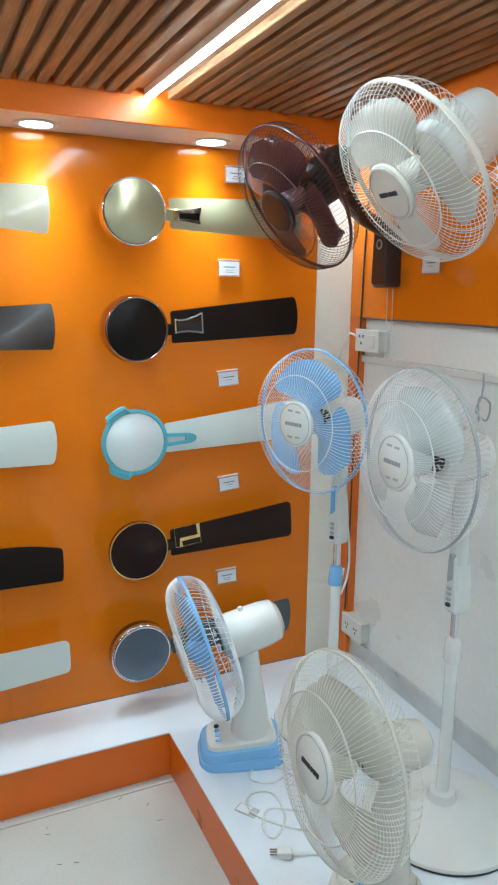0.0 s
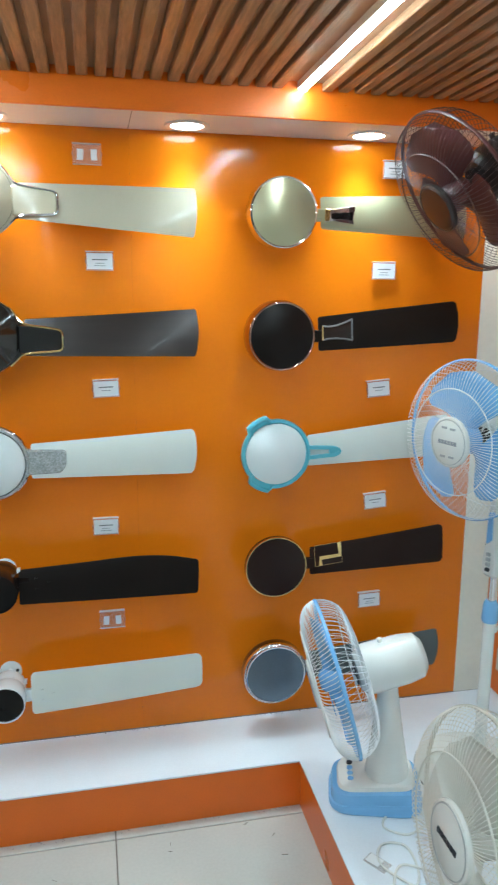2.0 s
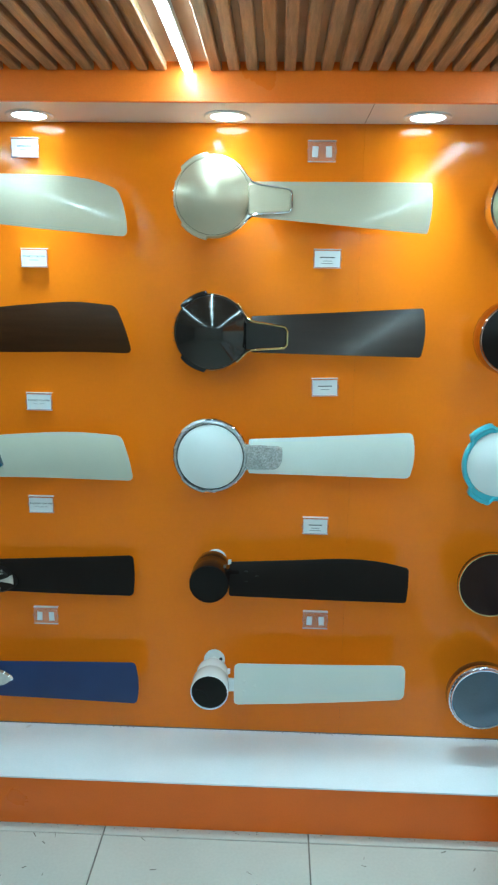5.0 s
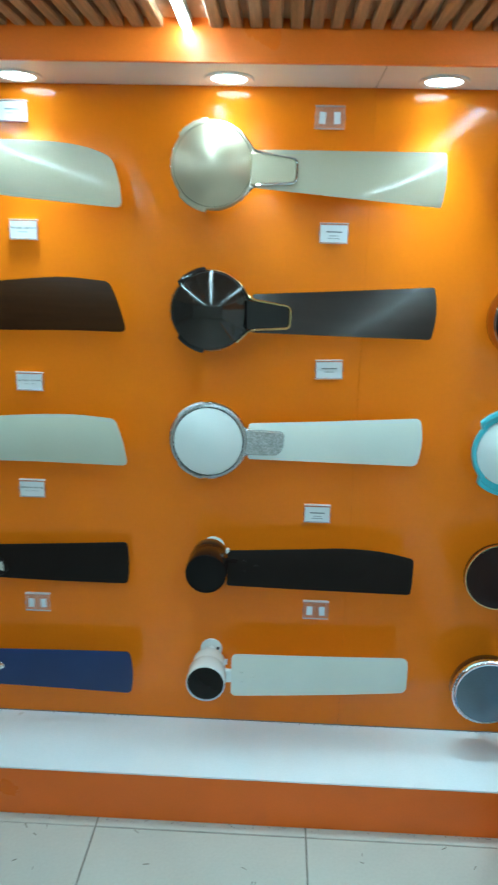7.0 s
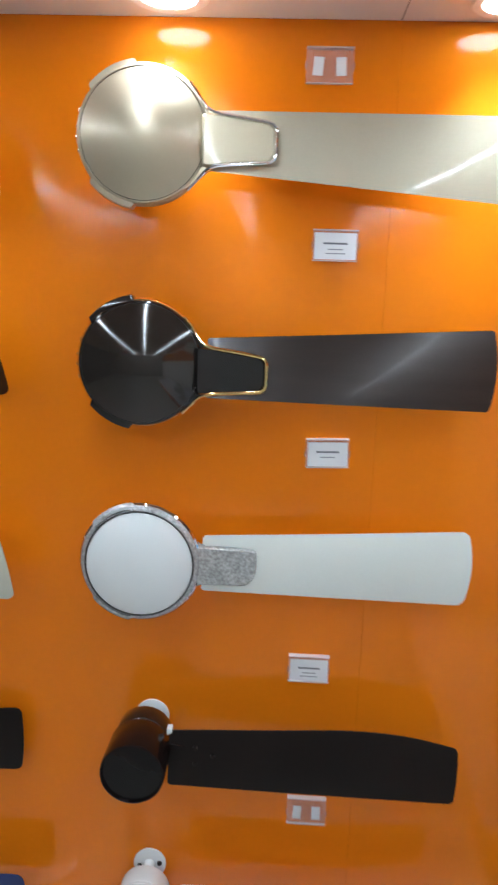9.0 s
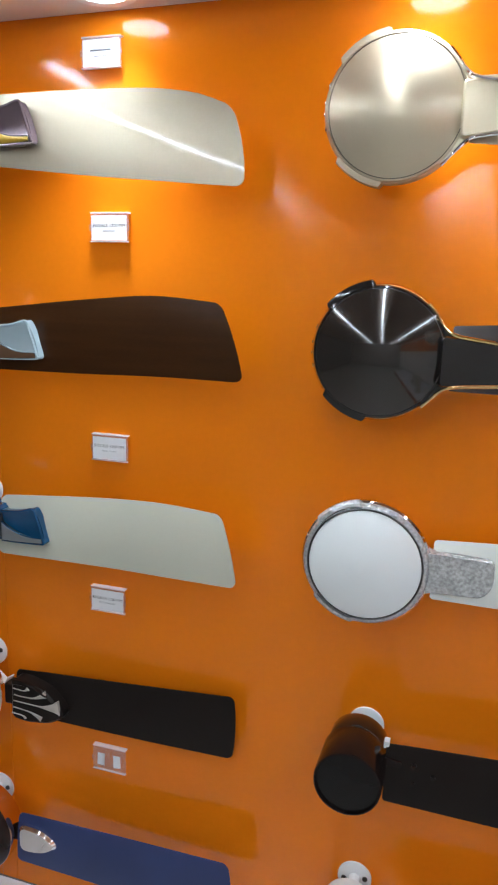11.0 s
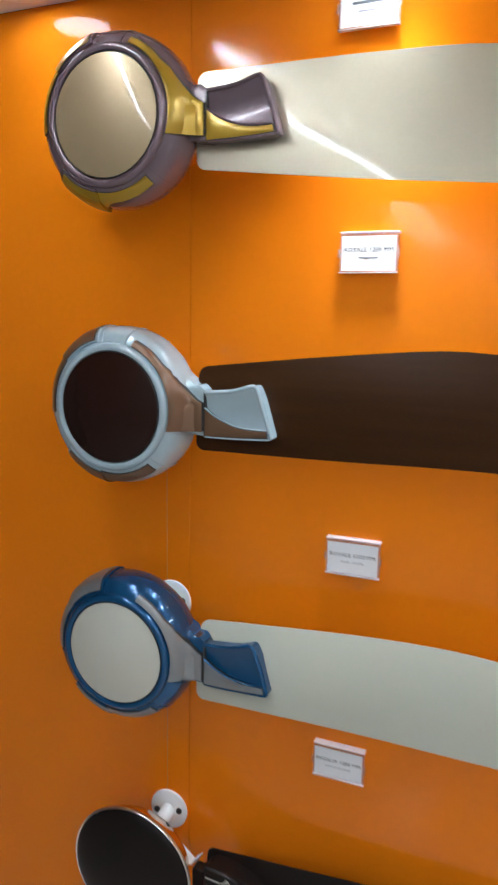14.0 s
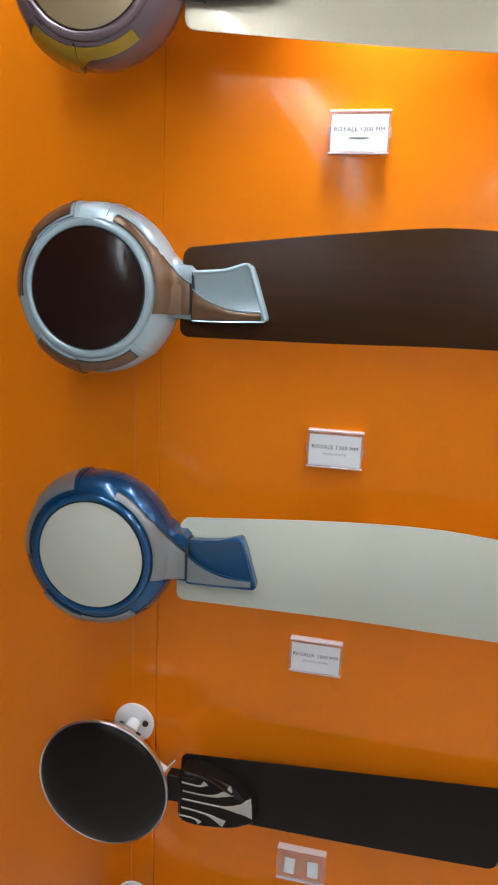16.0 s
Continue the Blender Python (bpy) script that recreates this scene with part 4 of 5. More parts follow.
fan = disc_fan((0.847, 0, 1.467), "black ceiling fan with coppery chrome rim", DARK_COPPER, DARK_COPPER, BLACK_SATIN, BLACK_SATIN,
               [(0.120, 0.055, -0.046), (0.35, 0.081, -0.034), (0.570, 0.105, -0.022)], (0.008, 0.012), (0.008, 0.002, 0.016, 0.004), r=0.1055, face_r=0.92)
swing = pose(0, 0, 0.004, 0, -3)
clasp = part("clasp", ribbon(B(), [(0.132, 0.018), (0.150, 0.015), (0.175, 0.017), (0.200, 0.024), (0.224, 0.033)], [(0.132, -0.024), (0.150, -0.021), (0.175, -0.021), (0.200, -0.024), (0.224, -0.028)], lambda x, z: 0.097, 0.002, 0.012), GUNMETAL, fan, "dark metal flared clasp", m=swing)
for line in ([(0.132, 0.018), (0.150, 0.015), (0.175, 0.017), (0.200, 0.024), (0.226, 0.034)], [(0.132, -0.024), (0.150, -0.021), (0.175, -0.021), (0.200, -0.024), (0.226, -0.029)], [(0.225, 0.033), (0.225, 0.0), (0.225, -0.028)]):
    part("clasp_edge", tube(B(), [(x, -0.0985, z) for x, z in line], 0.0026, 8), SILVER_GREY, clasp)
part("clasp_end", box(B(), 0.129, 0.134, -0.102, -0.086, -0.025, 0.019, 0.001), GOLD, clasp, "gold end")

# white dome in a teal frame
fan = thing("ceiling_fan", (0.840, 0, 1.106), "white domed ceiling fan in teal frame", "ceiling fan", "ceiling fans on the wall")
wall_mount(fan, 0.0, 0.03, hook=False)


def ears(a):
    q = 1.0
    for c in (122, 242):
        off = abs((math.degrees(a) - c + 180) % 360 - 180)
        q += 0.15 * min(1.0, (22 - off) / 6) if off < 22 else 0.0
    return q


turned("motor_body", [(0.0, 0.04), (0.06, 0.04), (0.085, 0.060), (0.095, 0.086), (0.0, 0.086)], WHITE_P, fan)
turned("frame", [(0.085, 0.082), (0.1075, 0.084), (0.1095, 0.090), (0.1095, 0.096), (0.1075, 0.102), (0.100, 0.104), (0.096, 0.098), (0.085, 0.096)], TEAL, fan, "teal frame with two ears", 120, ears)
turned("front_dome", flat_dome(0.0955, 0.098, 0.128, 10), WHITE_P, fan, seg=72)
part("blade_arm", strip(B(), [tuple(p[:2]) for p in smooth_line([(0.100, 0.017, 0), (0.150, 0.015, 0), (0.190, 0.012, 0), (0.205, 0.002, 0), (0.190, -0.009, 0), (0.150, -0.012, 0), (0.100, -0.016, 0)], 5)], 0.011, 0.084, 0.100), TEAL, fan, "teal loop arm")
part("arm_tip", prism(B(), rounded([(0.172, 0.012), (0.200, 0.008), (0.203, -0.004), (0.172, -0.009)], 0.004), 0.086, 0.0985, 0.001), TEAL, fan)
part("blade", blade(B(), [(0.104, 0.052, -0.042), (0.35, 0.080, -0.034), (0.575, 0.107, -0.026)], 0.006, 0.012, 0.084, 0.008, 0.0, 0.014, 0.004), WHITE_BLADE, fan)

# dark disc with a gold edge and a gold figure on the blade
fan = disc_fan((0.842, 0, 0.742), "dark brown ceiling fan with thin gold rim", BROWN, GOLD, BROWN, BROWN,
               [(0.116, 0.049, -0.040), (0.35, 0.074, -0.035), (0.578, 0.101, -0.030)], (0.008, 0.016), (0.0, 0.004, 0.010, 0.004), front=0.118, r=0.099, flat=True, face_r=0.985, slim=0.034)
lift = pose(0, 0, 0.012, 0, -6)
part("blade_figure", strip(B(), [(0.150, -0.040), (0.150, -0.014), (0.216, -0.014), (0.216, 0.030)], 0.013, 0.084, 0.0965), GOLD, fan, "gold angular figure", m=lift)
part("figure_frame", strip(B(), [(0.132, 0.030), (0.222, 0.030), (0.222, -0.040), (0.132, -0.040), (0.132, 0.030)], 0.0013, 0.084, 0.0945), GOLD, fan, "thin gold outline", m=lift)

disc_fan((0.842, 0, 0.377), "slate grey ceiling fan with ribbed chrome rim", BLACK, CHROME, SLATE, SLATE_BLADE,
         [(0.116, 0.048, -0.036), (0.35, 0.069, -0.040), (0.575, 0.088, -0.042)], (0.006, 0.008), (0.010, -0.006, 0.012, 0.004), front=0.132, r=0.106, face_r=0.91, ribs=0.008, slim=0.056)


# ---- price cards in clear holders ----
def text_part(name, body, size, mat, parent, x, z, d):
    cu = bpy.data.curves.new(name, "FONT")
    cu.body, cu.size, cu.align_x, cu.align_y, cu.resolution_u, cu.extrude = body, size, "CENTER", "CENTER", 2, 0.0001
    cu.space_character = 1.08
    tmp = new("lettering_source", cu)
    me = bpy.data.meshes.new_from_object(tmp.evaluated_get(bpy.context.evaluated_depsgraph_get()))
    bpy.data.objects.remove(tmp)
    me.materials.clear()
    me.materials.append(mat)
    ob = new(name, me)
    ob.parent, ob.matrix_basis = parent, pose(x, -d, z, 90, 0, 0)
    return ob


def card_holder(x0, z1, w=0.079, h=0.048, lines=("bar", "bar"), blank=False, tilt=0.0, wall_m=None):
    """A clear holder, stuck on the wall, with one printed card or two blank slips; x0, z1: its upper corner."""
    what = "clear acrylic card holder with two blank slips" if blank else "clear acrylic holder with printed white card"
    holder = thing("card_holder", (0, 0, 0), what, "card holder", "card holders")
    holder.matrix_basis = wall_m if wall_m else pose(x0 + w / 2, 0, z1 - h / 2, 0, tilt, 0)
    h2 = h / 2
    part("holder", box(B(), -w / 2, w / 2, -0.0115, -0.0085, -h2, h2 + 0.0015, 0.001), ACRYLIC, holder)
    part("lip", box(B(), -w / 2, w / 2, -0.0130, 0.0, h2 + 0.0015, h2 + 0.0040, 0.0008), ACRYLIC_EDGE, holder)
    part("lower_lip", box(B(), -w / 2, w / 2, -0.0135, -0.0070, -h2 - 0.0022, -h2 - 0.0002, 0.0006), ACRYLIC_EDGE, holder)
    for e in (-1, 1):
        part("clip", box(B(), e * w / 2 - 0.002, e * w / 2 + 0.002, -0.0135, -0.0115, -0.006, 0.006, 0.0008), ACRYLIC, holder)
    if blank:
        for cx, turn in ((-0.019, 3), (0.019, -2)):
            part("slip", box(B(), -0.0085, 0.0085, -0.0126, -0.012, -0.0145, 0.0145), CARD, holder, "blank white slip", m=pose(cx, 0, -0.001, 0, turn, 0))
        return holder
    card = part("card", box(B(), -w / 2 + 0.003, w / 2 - 0.003, -0.0126, -0.012, -h / 2 + 0.001, h / 2 - 0.002), CARD, holder)
    zs = (0.004, -0.006, -0.013)
    for k, line in enumerate(lines):
        size = (0.0080, 0.0050, 0.0046)[k]
        if line == "bar":
            half = (0.021, 0.013, 0.017)[k]
            part("printed_line", box(B(), -half, half, -0.0130, -0.0127, zs[k] - size * 0.2, zs[k] + size * 0.2), GREY_INK if k == 0 else INK_PALE, card)
        else:
            text_part("lettering", line, size, INK if k == 0 else INK_PALE, card, 0, zs[k], 0.0128)
    return holder


for row in ((-0.575, 1.997, "bar", "bar"), (-0.562, 1.695, "ROYALE 1200 MM", "bar"), (-0.566, 1.273, "ROYALE 1200 MM", "PEARL WHITE"), (-0.574, 0.949, "REGALIA 1200 MM", "SMOKE BROWN")):
    card_holder(row[0], row[1], lines=row[2:])
card_holder(-0.575, 0.579, h=0.052, blank=True)
card_holder(0.263, 1.995, h=0.052, blank=True)
card_holder(0.288, 1.703, lines=("bar", "bar", "bar"))
card_holder(0.294, 1.333, lines=("bar", "bar"), tilt=-2)
card_holder(0.280, 0.902, lines=("bar", "bar", "bar"))
card_holder(0.290, 0.591, h=0.052, blank=True)
card_holder(1.186, 1.988, lines=("bar", "bar", "bar"))
card_holder(1.163, 1.687, lines=("bar", "bar", "bar"))
card_holder(1.162, 1.315, lines=("bar", "bar"), tilt=-5)
card_holder(1.167, 0.937, lines=("bar", "bar"), tilt=-5)
card_holder(1.161, 0.583, lines=("bar", "bar", "bar"), tilt=-2)
card_holder(0, 0, w=0.088, h=0.055, lines=("bar", "bar"), wall_m=pose(1.700, -0.463, 1.677, 0, 0, -90))


# ---- standing, table and wall fans in the corner ----
def facing(at, way):
    """The pose of a fan head at a place, its front (-y) turned to way and kept upright."""
    f = Vector(way).normalized()
    side = (-f).cross(Vector((0, 0, 1))).normalized()
    up = side.cross(-f)
    m = Matrix((side, -f, up)).transposed().to_4x4()
    m.translation = at
    return m


def guard(R, profile, count, wire, swirl):
    """Wires of a guard, from the middle to the rim; profile: (radius as a share of R, distance ahead)."""
    bm = B()
    line = smooth_line([(r * R, d, 0) for r, d in profile], 4)
    for k in range(count):
        a = 2 * math.pi * k / count
        pts = []
        for j, p in enumerate(line):
            q = a + swirl * (j / (len(line) - 1)) ** 1.5
            pts.append((p.x * math.cos(q), -p.y, p.x * math.sin(q)))
        tube(bm, pts, wire, 3, False)
    return bm


def petal(R, turn, spread=104, pitch=0.020):
    """One fan blade: a broad rounded leaf, pitched and dished."""
    bm, rows = B(), []
    n, w = 14, 8
    for i in range(n + 1):
        u = i / n
        r = 0.036 + (0.86 * R - 0.036) * u
        half = radians(spread / 2) * (0.42 + 0.58 * math.sin(min(u * 1.25, 1) * math.pi / 2)) * (1 if u < 0.72 else math.sqrt(max(1 - ((u - 0.72) / 0.285) ** 2, 0.0)))
        lean = radians(16) * u
        row = []
        for j in range(w + 1):
            v = j / w * 2 - 1
            a = radians(turn) + lean + half * v
            row.append((r * math.cos(a), 0.036 + pitch * v * (1 - 0.2 * u) + 0.006 * (1 - v * v), r * math.sin(a)))
        rows.append(row)
    top = [[bm.verts.new((x, -(d + 0.001), z)) for x, d, z in row] for row in rows]
    low = [[bm.verts.new((x, -(d - 0.001), z)) for x, d, z in row] for row in rows]
    for i in range(n):
        for j in range(w):
            bm.faces.new((top[i][j], top[i + 1][j], top[i + 1][j + 1], top[i][j + 1]))
            bm.faces.new((low[i][j], low[i][j + 1], low[i + 1][j + 1], low[i + 1][j]))
        for j in (0, w):
            bm.faces.new((top[i][j], low[i][j], low[i + 1][j], top[i + 1][j]))
    for i in (0, n):
        for j in range(w):
            bm.faces.new((top[i][j], top[i][j + 1], low[i][j + 1], low[i][j]))
    return bm


def fan_head(fan, at, way, R, ring, wire, blades, badge, shell, turn=20, count=104, badge_r=0.31, letters=INK_PALE, mark=True, thick=0.00086, swirl=0.10, rim_w=0.0, motor=(0.066, 0.175)):
    """Guards, rim, blades, badge and motor of a fan, put under its thing."""
    m = Matrix.Translation(-fan.location) @ facing(at, way)
    b = badge_r
    part("front_guard", guard(R, [(b * 0.9, 0.088), (0.5, 0.090), (0.78, 0.082), (0.93, 0.064), (0.99, 0.040), (1.0, 0.030)], count, thick, swirl), wire, fan, m=m)["kind"] = "stuff"
    hoops = ring_torus(B(), R * 0.66, thick * 1.9, 0.0885, 72, 5)
    part("guard_hoop", hoops, wire, fan, m=m)
    part("rear_guard", guard(R, [(0.24, -0.046), (0.5, -0.050), (0.8, -0.040), (0.95, -0.010), (1.0, 0.022)], count * 2 // 3, thick * 0.9, swirl), wire, fan, m=m)["kind"] = "stuff"
    for share, ahead in ((0.6, -0.049), (0.86, -0.032)):
        part("rear_hoop", ring_torus(B(), R * share, thick * 1.2, ahead, 64, 4), wire, fan, m=m)
    part("rim", lathe(B(), [(R * 0.990, 0.0235 - rim_w), (R + 0.001, 0.0230 - rim_w), (R + 0.003, 0.0250 - rim_w), (R + 0.003, 0.0300), (R + 0.001, 0.0325), (R * 0.990, 0.0320), (R * 0.990, 0.0235 - rim_w)], 96), ring, fan, m=m)
    for k in range(3):
        part("blade", petal(R, turn + 120 * k), blades, fan, m=m)
    part("spinner", lathe(B(), [(0.0, 0.076), (0.018, 0.075), (0.03, 0.066), (0.036, 0.05), (0.038, 0.01), (0.0, 0.01)], 28), blades, fan, m=m)
    disc = part("badge", lathe(B(), [(0.0, 0.086), (R * b, 0.086), (R * b * 1.02, 0.090), (R * b, 0.096), (R * b * 0.94, 0.0985), (R * b * 0.90, 0.0965), (R * b * 0.86, 0.0985), (0.0, 0.1005)], 48), badge, fan, m=m)
    if mark:
        w = R * b
        part("badge_ring", ring_torus(B(), w * 0.90, 0.0011, 0.0985, 56, 5), PLASTIC_GREY, disc)
        # a row of plain bars in place of the badge's lettering
        for x0, x1 in ((-0.50, -0.36), (-0.32, -0.20), (-0.16, -0.02), (0.02, 0.14), (0.18, 0.30), (0.34, 0.48)):
            part("badge_mark", box(B(), x0 * w, x1 * w, -0.1020, -0.0995, -0.08 * w, 0.08 * w, 0.0004), letters, disc, "plain bar in place of badge lettering")
        if badge is PLASTIC_W and letters is INK_PALE:
            for x, z in ((-0.22, 0.58), (0.24, 0.56), (-0.22, -0.58), (0.24, -0.56)):
                part("badge_leaf", box(B(), (x - 0.13) * w, (x + 0.13) * w, -0.1016, -0.0985, (z - 0.045) * w, (z + 0.045) * w, 0.0004), PLASTIC_GREY, disc)
    r, l = motor
    part("motor_housing", lathe(B(), [(0.0, -0.03), (r * 0.72, -0.032), (r * 0.98, -0.05), (r, -0.075), (r * 0.97, -l * 0.75), (r * 0.88, -l * 0.93), (r * 0.6, -l), (0.0, -l - 0.003)], 44), shell, fan, m=m)
    vent = part("motor_vent", lathe(B(), [(0.0, -0.0295), (r * 0.50, -0.0295), (r * 0.50, -0.024), (0.0, -0.024)], 40), CABLE_BLACK, fan, "dark slotted motor vent", m=m)
    for k in range(9):
        q = 2 * math.pi * k / 9
        part("vent_rib", tube(B(), [(0.020 * math.cos(q), 0.0225, 0.020 * math.sin(q)), (r * 0.52 * math.cos(q), 0.0225, r * 0.52 * math.sin(q))], 0.0026, 6), shell, vent)
    part("swing_knob", tube(B(), [(0, 0.115, r * 0.9), (0, 0.115, r + 0.010)], 0.007, 12), shell, fan, m=m)
    return m


def control_box(fan, x, y, z0, z1, yaw, shell, accent, knob=INK):
    """Tapered switch box below a fan head, with a column of push buttons."""
    h = z1 - z0
    m = pose(x, y, z0, 0, 0, yaw)
    bm = B()
    prism(bm, rounded([(-0.021, 0.0), (0.021, 0.0), (0.026, h * 0.16), (0.024, h * 0.45), (0.015, h * 0.85), (0.012, h), (-0.012, h), (-0.015, h * 0.85), (-0.024, h * 0.45), (-0.026, h * 0.16)], 0.010), -0.024, 0.024, 0.009)
    cab = part("switch_box", bm, shell, fan, m=m)
    part("face_strip", prism(B(), rounded([(-0.009, h * 0.52), (0.009, h * 0.60), (0.007, h * 1.02), (-0.007, h * 1.02)], 0.004), 0.016, 0.029, 0.003), accent, cab)
    for k in range(4):
        part("button", prism(B(), rounded([(-0.007, 0.0), (0.007, 0.0), (0.007, 0.010), (-0.007, 0.010)], 0.003), 0.018, 0.030 + 0.002 * (k == 0), 0.002), knob if k == 0 else PLASTIC_GREY, cab, m=pose(0, 0, 0.020 + 0.015 * k))


def pedestal_fan(x, y, label, head_at, way, R, z_box, z_tube, z_collar, colors, base_r=0.2, **kw):
    ring, wire, blades, badge, shell, accent, collar = colors
    fan = thing("pedestal_fan", (x, y, LEDGE), label, "fan", "fans in the corner")
    fan_head(fan, head_at, way, R, ring, wire, blades, badge, shell, **kw)
    yaw = math.degrees(math.atan2(way[1], way[0])) + 90
    control_box(fan, 0, 0, z_box[0] - LEDGE, z_box[1] - LEDGE, yaw, shell, accent)
    back = Vector(head_at) - Vector(way).normalized() * 0.12 - Vector((x, y, LEDGE))
    part("neck", tube(B(), [(0, 0, z_box[1] - LEDGE - 0.03), (back.x * 0.5, back.y * 0.5, z_box[1] - LEDGE + 0.03), back], 0.024, 16), shell, fan)
    part("inner_tube", tube(B(), [(0, 0, z_tube[0] - LEDGE), (0, 0, z_tube[1] - LEDGE + 0.02)], 0.0105, 16), CHROME, fan, "chrome sliding tube")
    part("collar", lathe(B(), [(0.0, z_collar[0] - LEDGE), (0.021, z_collar[0] - LEDGE), (0.024, z_collar[0] - LEDGE + 0.01), (0.021, z_collar[1] - LEDGE - 0.01), (0.016, z_collar[1] - LEDGE), (0.0, z_collar[1] - LEDGE)], 28), collar, fan, m=pose(0, 0, 0, -90))
    part("pole", tube(B(), [(0, 0, 0.03), (0, 0, z_collar[0] - LEDGE + 0.005)], 0.0175, 24), shell, fan)
    part("base", lathe(B(), [(0.0, 0.004), (base_r * 0.97, 0.004), (base_r, 0.010), (base_r * 0.985, 0.018), (base_r * 0.8, 0.030), (base_r * 0.45, 0.042), (0.055, 0.052), (0.040, 0.064), (0.034, 0.088), (0.020, 0.092), (0.0, 0.092)], 64), shell, fan, m=pose(0, 0, 0, -90))
    part("base_ring", lathe(B(), [(base_r * 0.9, 0.0), (base_r * 0.985, 0.0), (base_r * 0.985, 0.005), (base_r * 0.9, 0.005), (base_r * 0.9, 0.0)], 64), CABLE_BLACK, fan, m=pose(0, 0, 0, -90))
    return fan


pedestal_fan(1.40, -0.44, "white pedestal fan with sky blue blades and rim", (1.305, -0.452, 1.207), (-0.94, -0.28, 0.0), 0.216, (0.80, 0.99), (0.70, 0.80), (0.66, 0.725),
             (PLASTIC_BLUE, WIRE_W, PLASTIC_BLUE, PLASTIC_W, PLASTIC_W, PLASTIC_BLUE, PLASTIC_BLUE), base_r=0.19, turn=-38, count=110)
pedestal_fan(1.445, -0.955, "pale grey pedestal fan with translucent blades", (1.338, -0.932, 1.188), (-0.99, 0.04, 0.0), 0.224, (0.775, 0.935), (0.69, 0.79), (0.635, 0.705),
             (PLASTIC_GREY, WIRE_GREY, BLADE_SMOKE, PLASTIC_W, PLASTIC_W, PLASTIC_GREY, PLASTIC_W), base_r=0.215, turn=50, count=124)


def table_fan(x, y, yaw, label, head_at, way, R, colors, base_h=0.085, size=(0.105, 0.085), **kw):
    ring, wire, blades, badge, shell, base = colors
    fan = thing("table_fan", (x, y, LEDGE), label, "fan", "fans in the corner")
    fan_head(fan, head_at, way, R, ring, wire, blades, badge, shell, **kw)
    m = pose(0, 0, 0, 0, 0, yaw)
    a, b = size
    foot = B()
    rows = []
    for z, k in ((0.0, 0.97), (0.004, 1.0), (base_h * 0.34, 1.0), (base_h * 0.41, 0.985), (base_h * 0.43, 0.955), (base_h * 0.62, 0.955), (base_h * 0.76, 0.93), (base_h * 0.83, 0.86)):
        rows.append([foot.verts.new((px * k, py * k, z + (0.018 * max(0, -py / b) * -1 if z > 0.01 else 0))) for px, py in rounded([(-a, -b), (a, -b), (a, b), (-a, b)], 0.062, 8)])
    for p, q in zip(rows, rows[1:]):
        for k in range(len(p)):
            foot.faces.new((p[k], p[(k + 1) % len(p)], q[(k + 1) % len(p)], q[k]))
    foot.faces.new(rows[0][::-1])
    foot.faces.new(rows[-1])
    part("base", foot, base, fan, m=m)
    deck = B()
    rows = []
    for z, k in ((base_h * 0.6, 0.84), (base_h * 0.86, 0.83), (base_h * 0.95, 0.80), (base_h, 0.72)):
        rows.append([deck.verts.new((px * k, py * k, z + (0.018 * max(0, -py / b) * -1))) for px, py in rounded([(-a, -b), (a, -b), (a, b), (-a, b)], 0.062, 8)])
    for p, q in zip(rows, rows[1:]):
        for k in range(len(p)):
            deck.faces.new((p[k], p[(k + 1) % len(p)], q[(k + 1) % len(p)], q[k]))
    deck.faces.new(rows[0][::-1])
    deck.faces.new(rows[-1])
    top = part("base_deck", deck, shell, fan, m=m)
    for k in range(4):
        part("button", lathe(B(), [(0.0, 0.0), (0.0085, 0.0), (0.008, 0.008), (0.0, 0.010)], 14), INK if k == 0 else PLASTIC_BLUE, top, m=pose(-0.036 + k * 0.024, -b * 0.55, base_h - 0.012, 90))
    back = Vector(head_at) - Vector(way).normalized() * 0.125 - Vector((x, y, LEDGE))
    foot_at = m @ Vector((0, b * 0.25, base_h * 0.9))
    neck = B()
    n = 10
    rows = []
    for k in range(n + 1):
        u = k / n
        c = foot_at.lerp(back, u)
        half = 0.058 * (1 - u) ** 1.3 + 0.030
        rows.append([neck.verts.new(c + m.to_3x3() @ Vector((half * 0.8 * math.cos(q), half * 0.72 * math.sin(q), 0))) for q in (2 * math.pi * j / 20 for j in range(20))])
    for p, q in zip(rows, rows[1:]):
        for k in range(20):
            neck.faces.new((p[k], p[(k + 1) % 20], q[(k + 1) % 20], q[k]))
    neck.faces.new(rows[0][::-1])
    neck.faces.new(rows[-1])
    part("neck", neck, shell, fan)
    hinge = back * 0.93 + foot_at * 0.07
    part("hinge_screw", tube(B(), [hinge + m.to_3x3() @ Vector((0, -0.030, 0)), hinge + m.to_3x3() @ Vector((0, 0.030, 0))], 0.007, 12), SCREW, fan)
    return fan


table_fan(1.054, -0.468, -107, "white table fan with sky blue base and rim", (0.955, -0.462, 0.552), (-0.95, 0.13, -0.26), 0.218,
          (PLASTIC_BLUE, WIRE_W, PLASTIC_BLUE, PLASTIC_W, PLASTIC_W, PLASTIC_BLUE), turn=70, count=120, motor=(0.070, 0.225), rim_w=0.001, thick=0.0011, size=(0.094, 0.132), base_h=0.09)
table_fan(1.115, -1.12, -70, "cream table fan with pale blades", (0.988, -1.18, 0.624), (-0.975, 0.0, 0.06), 0.226,
          (PLASTIC_CREAM, WIRE_CREAM, PLASTIC_CREAM, PLASTIC_W, PLASTIC_CREAM, PLASTIC_CREAM), turn=54, count=120, letters=INK, motor=(0.056, 0.19), thick=0.00105)


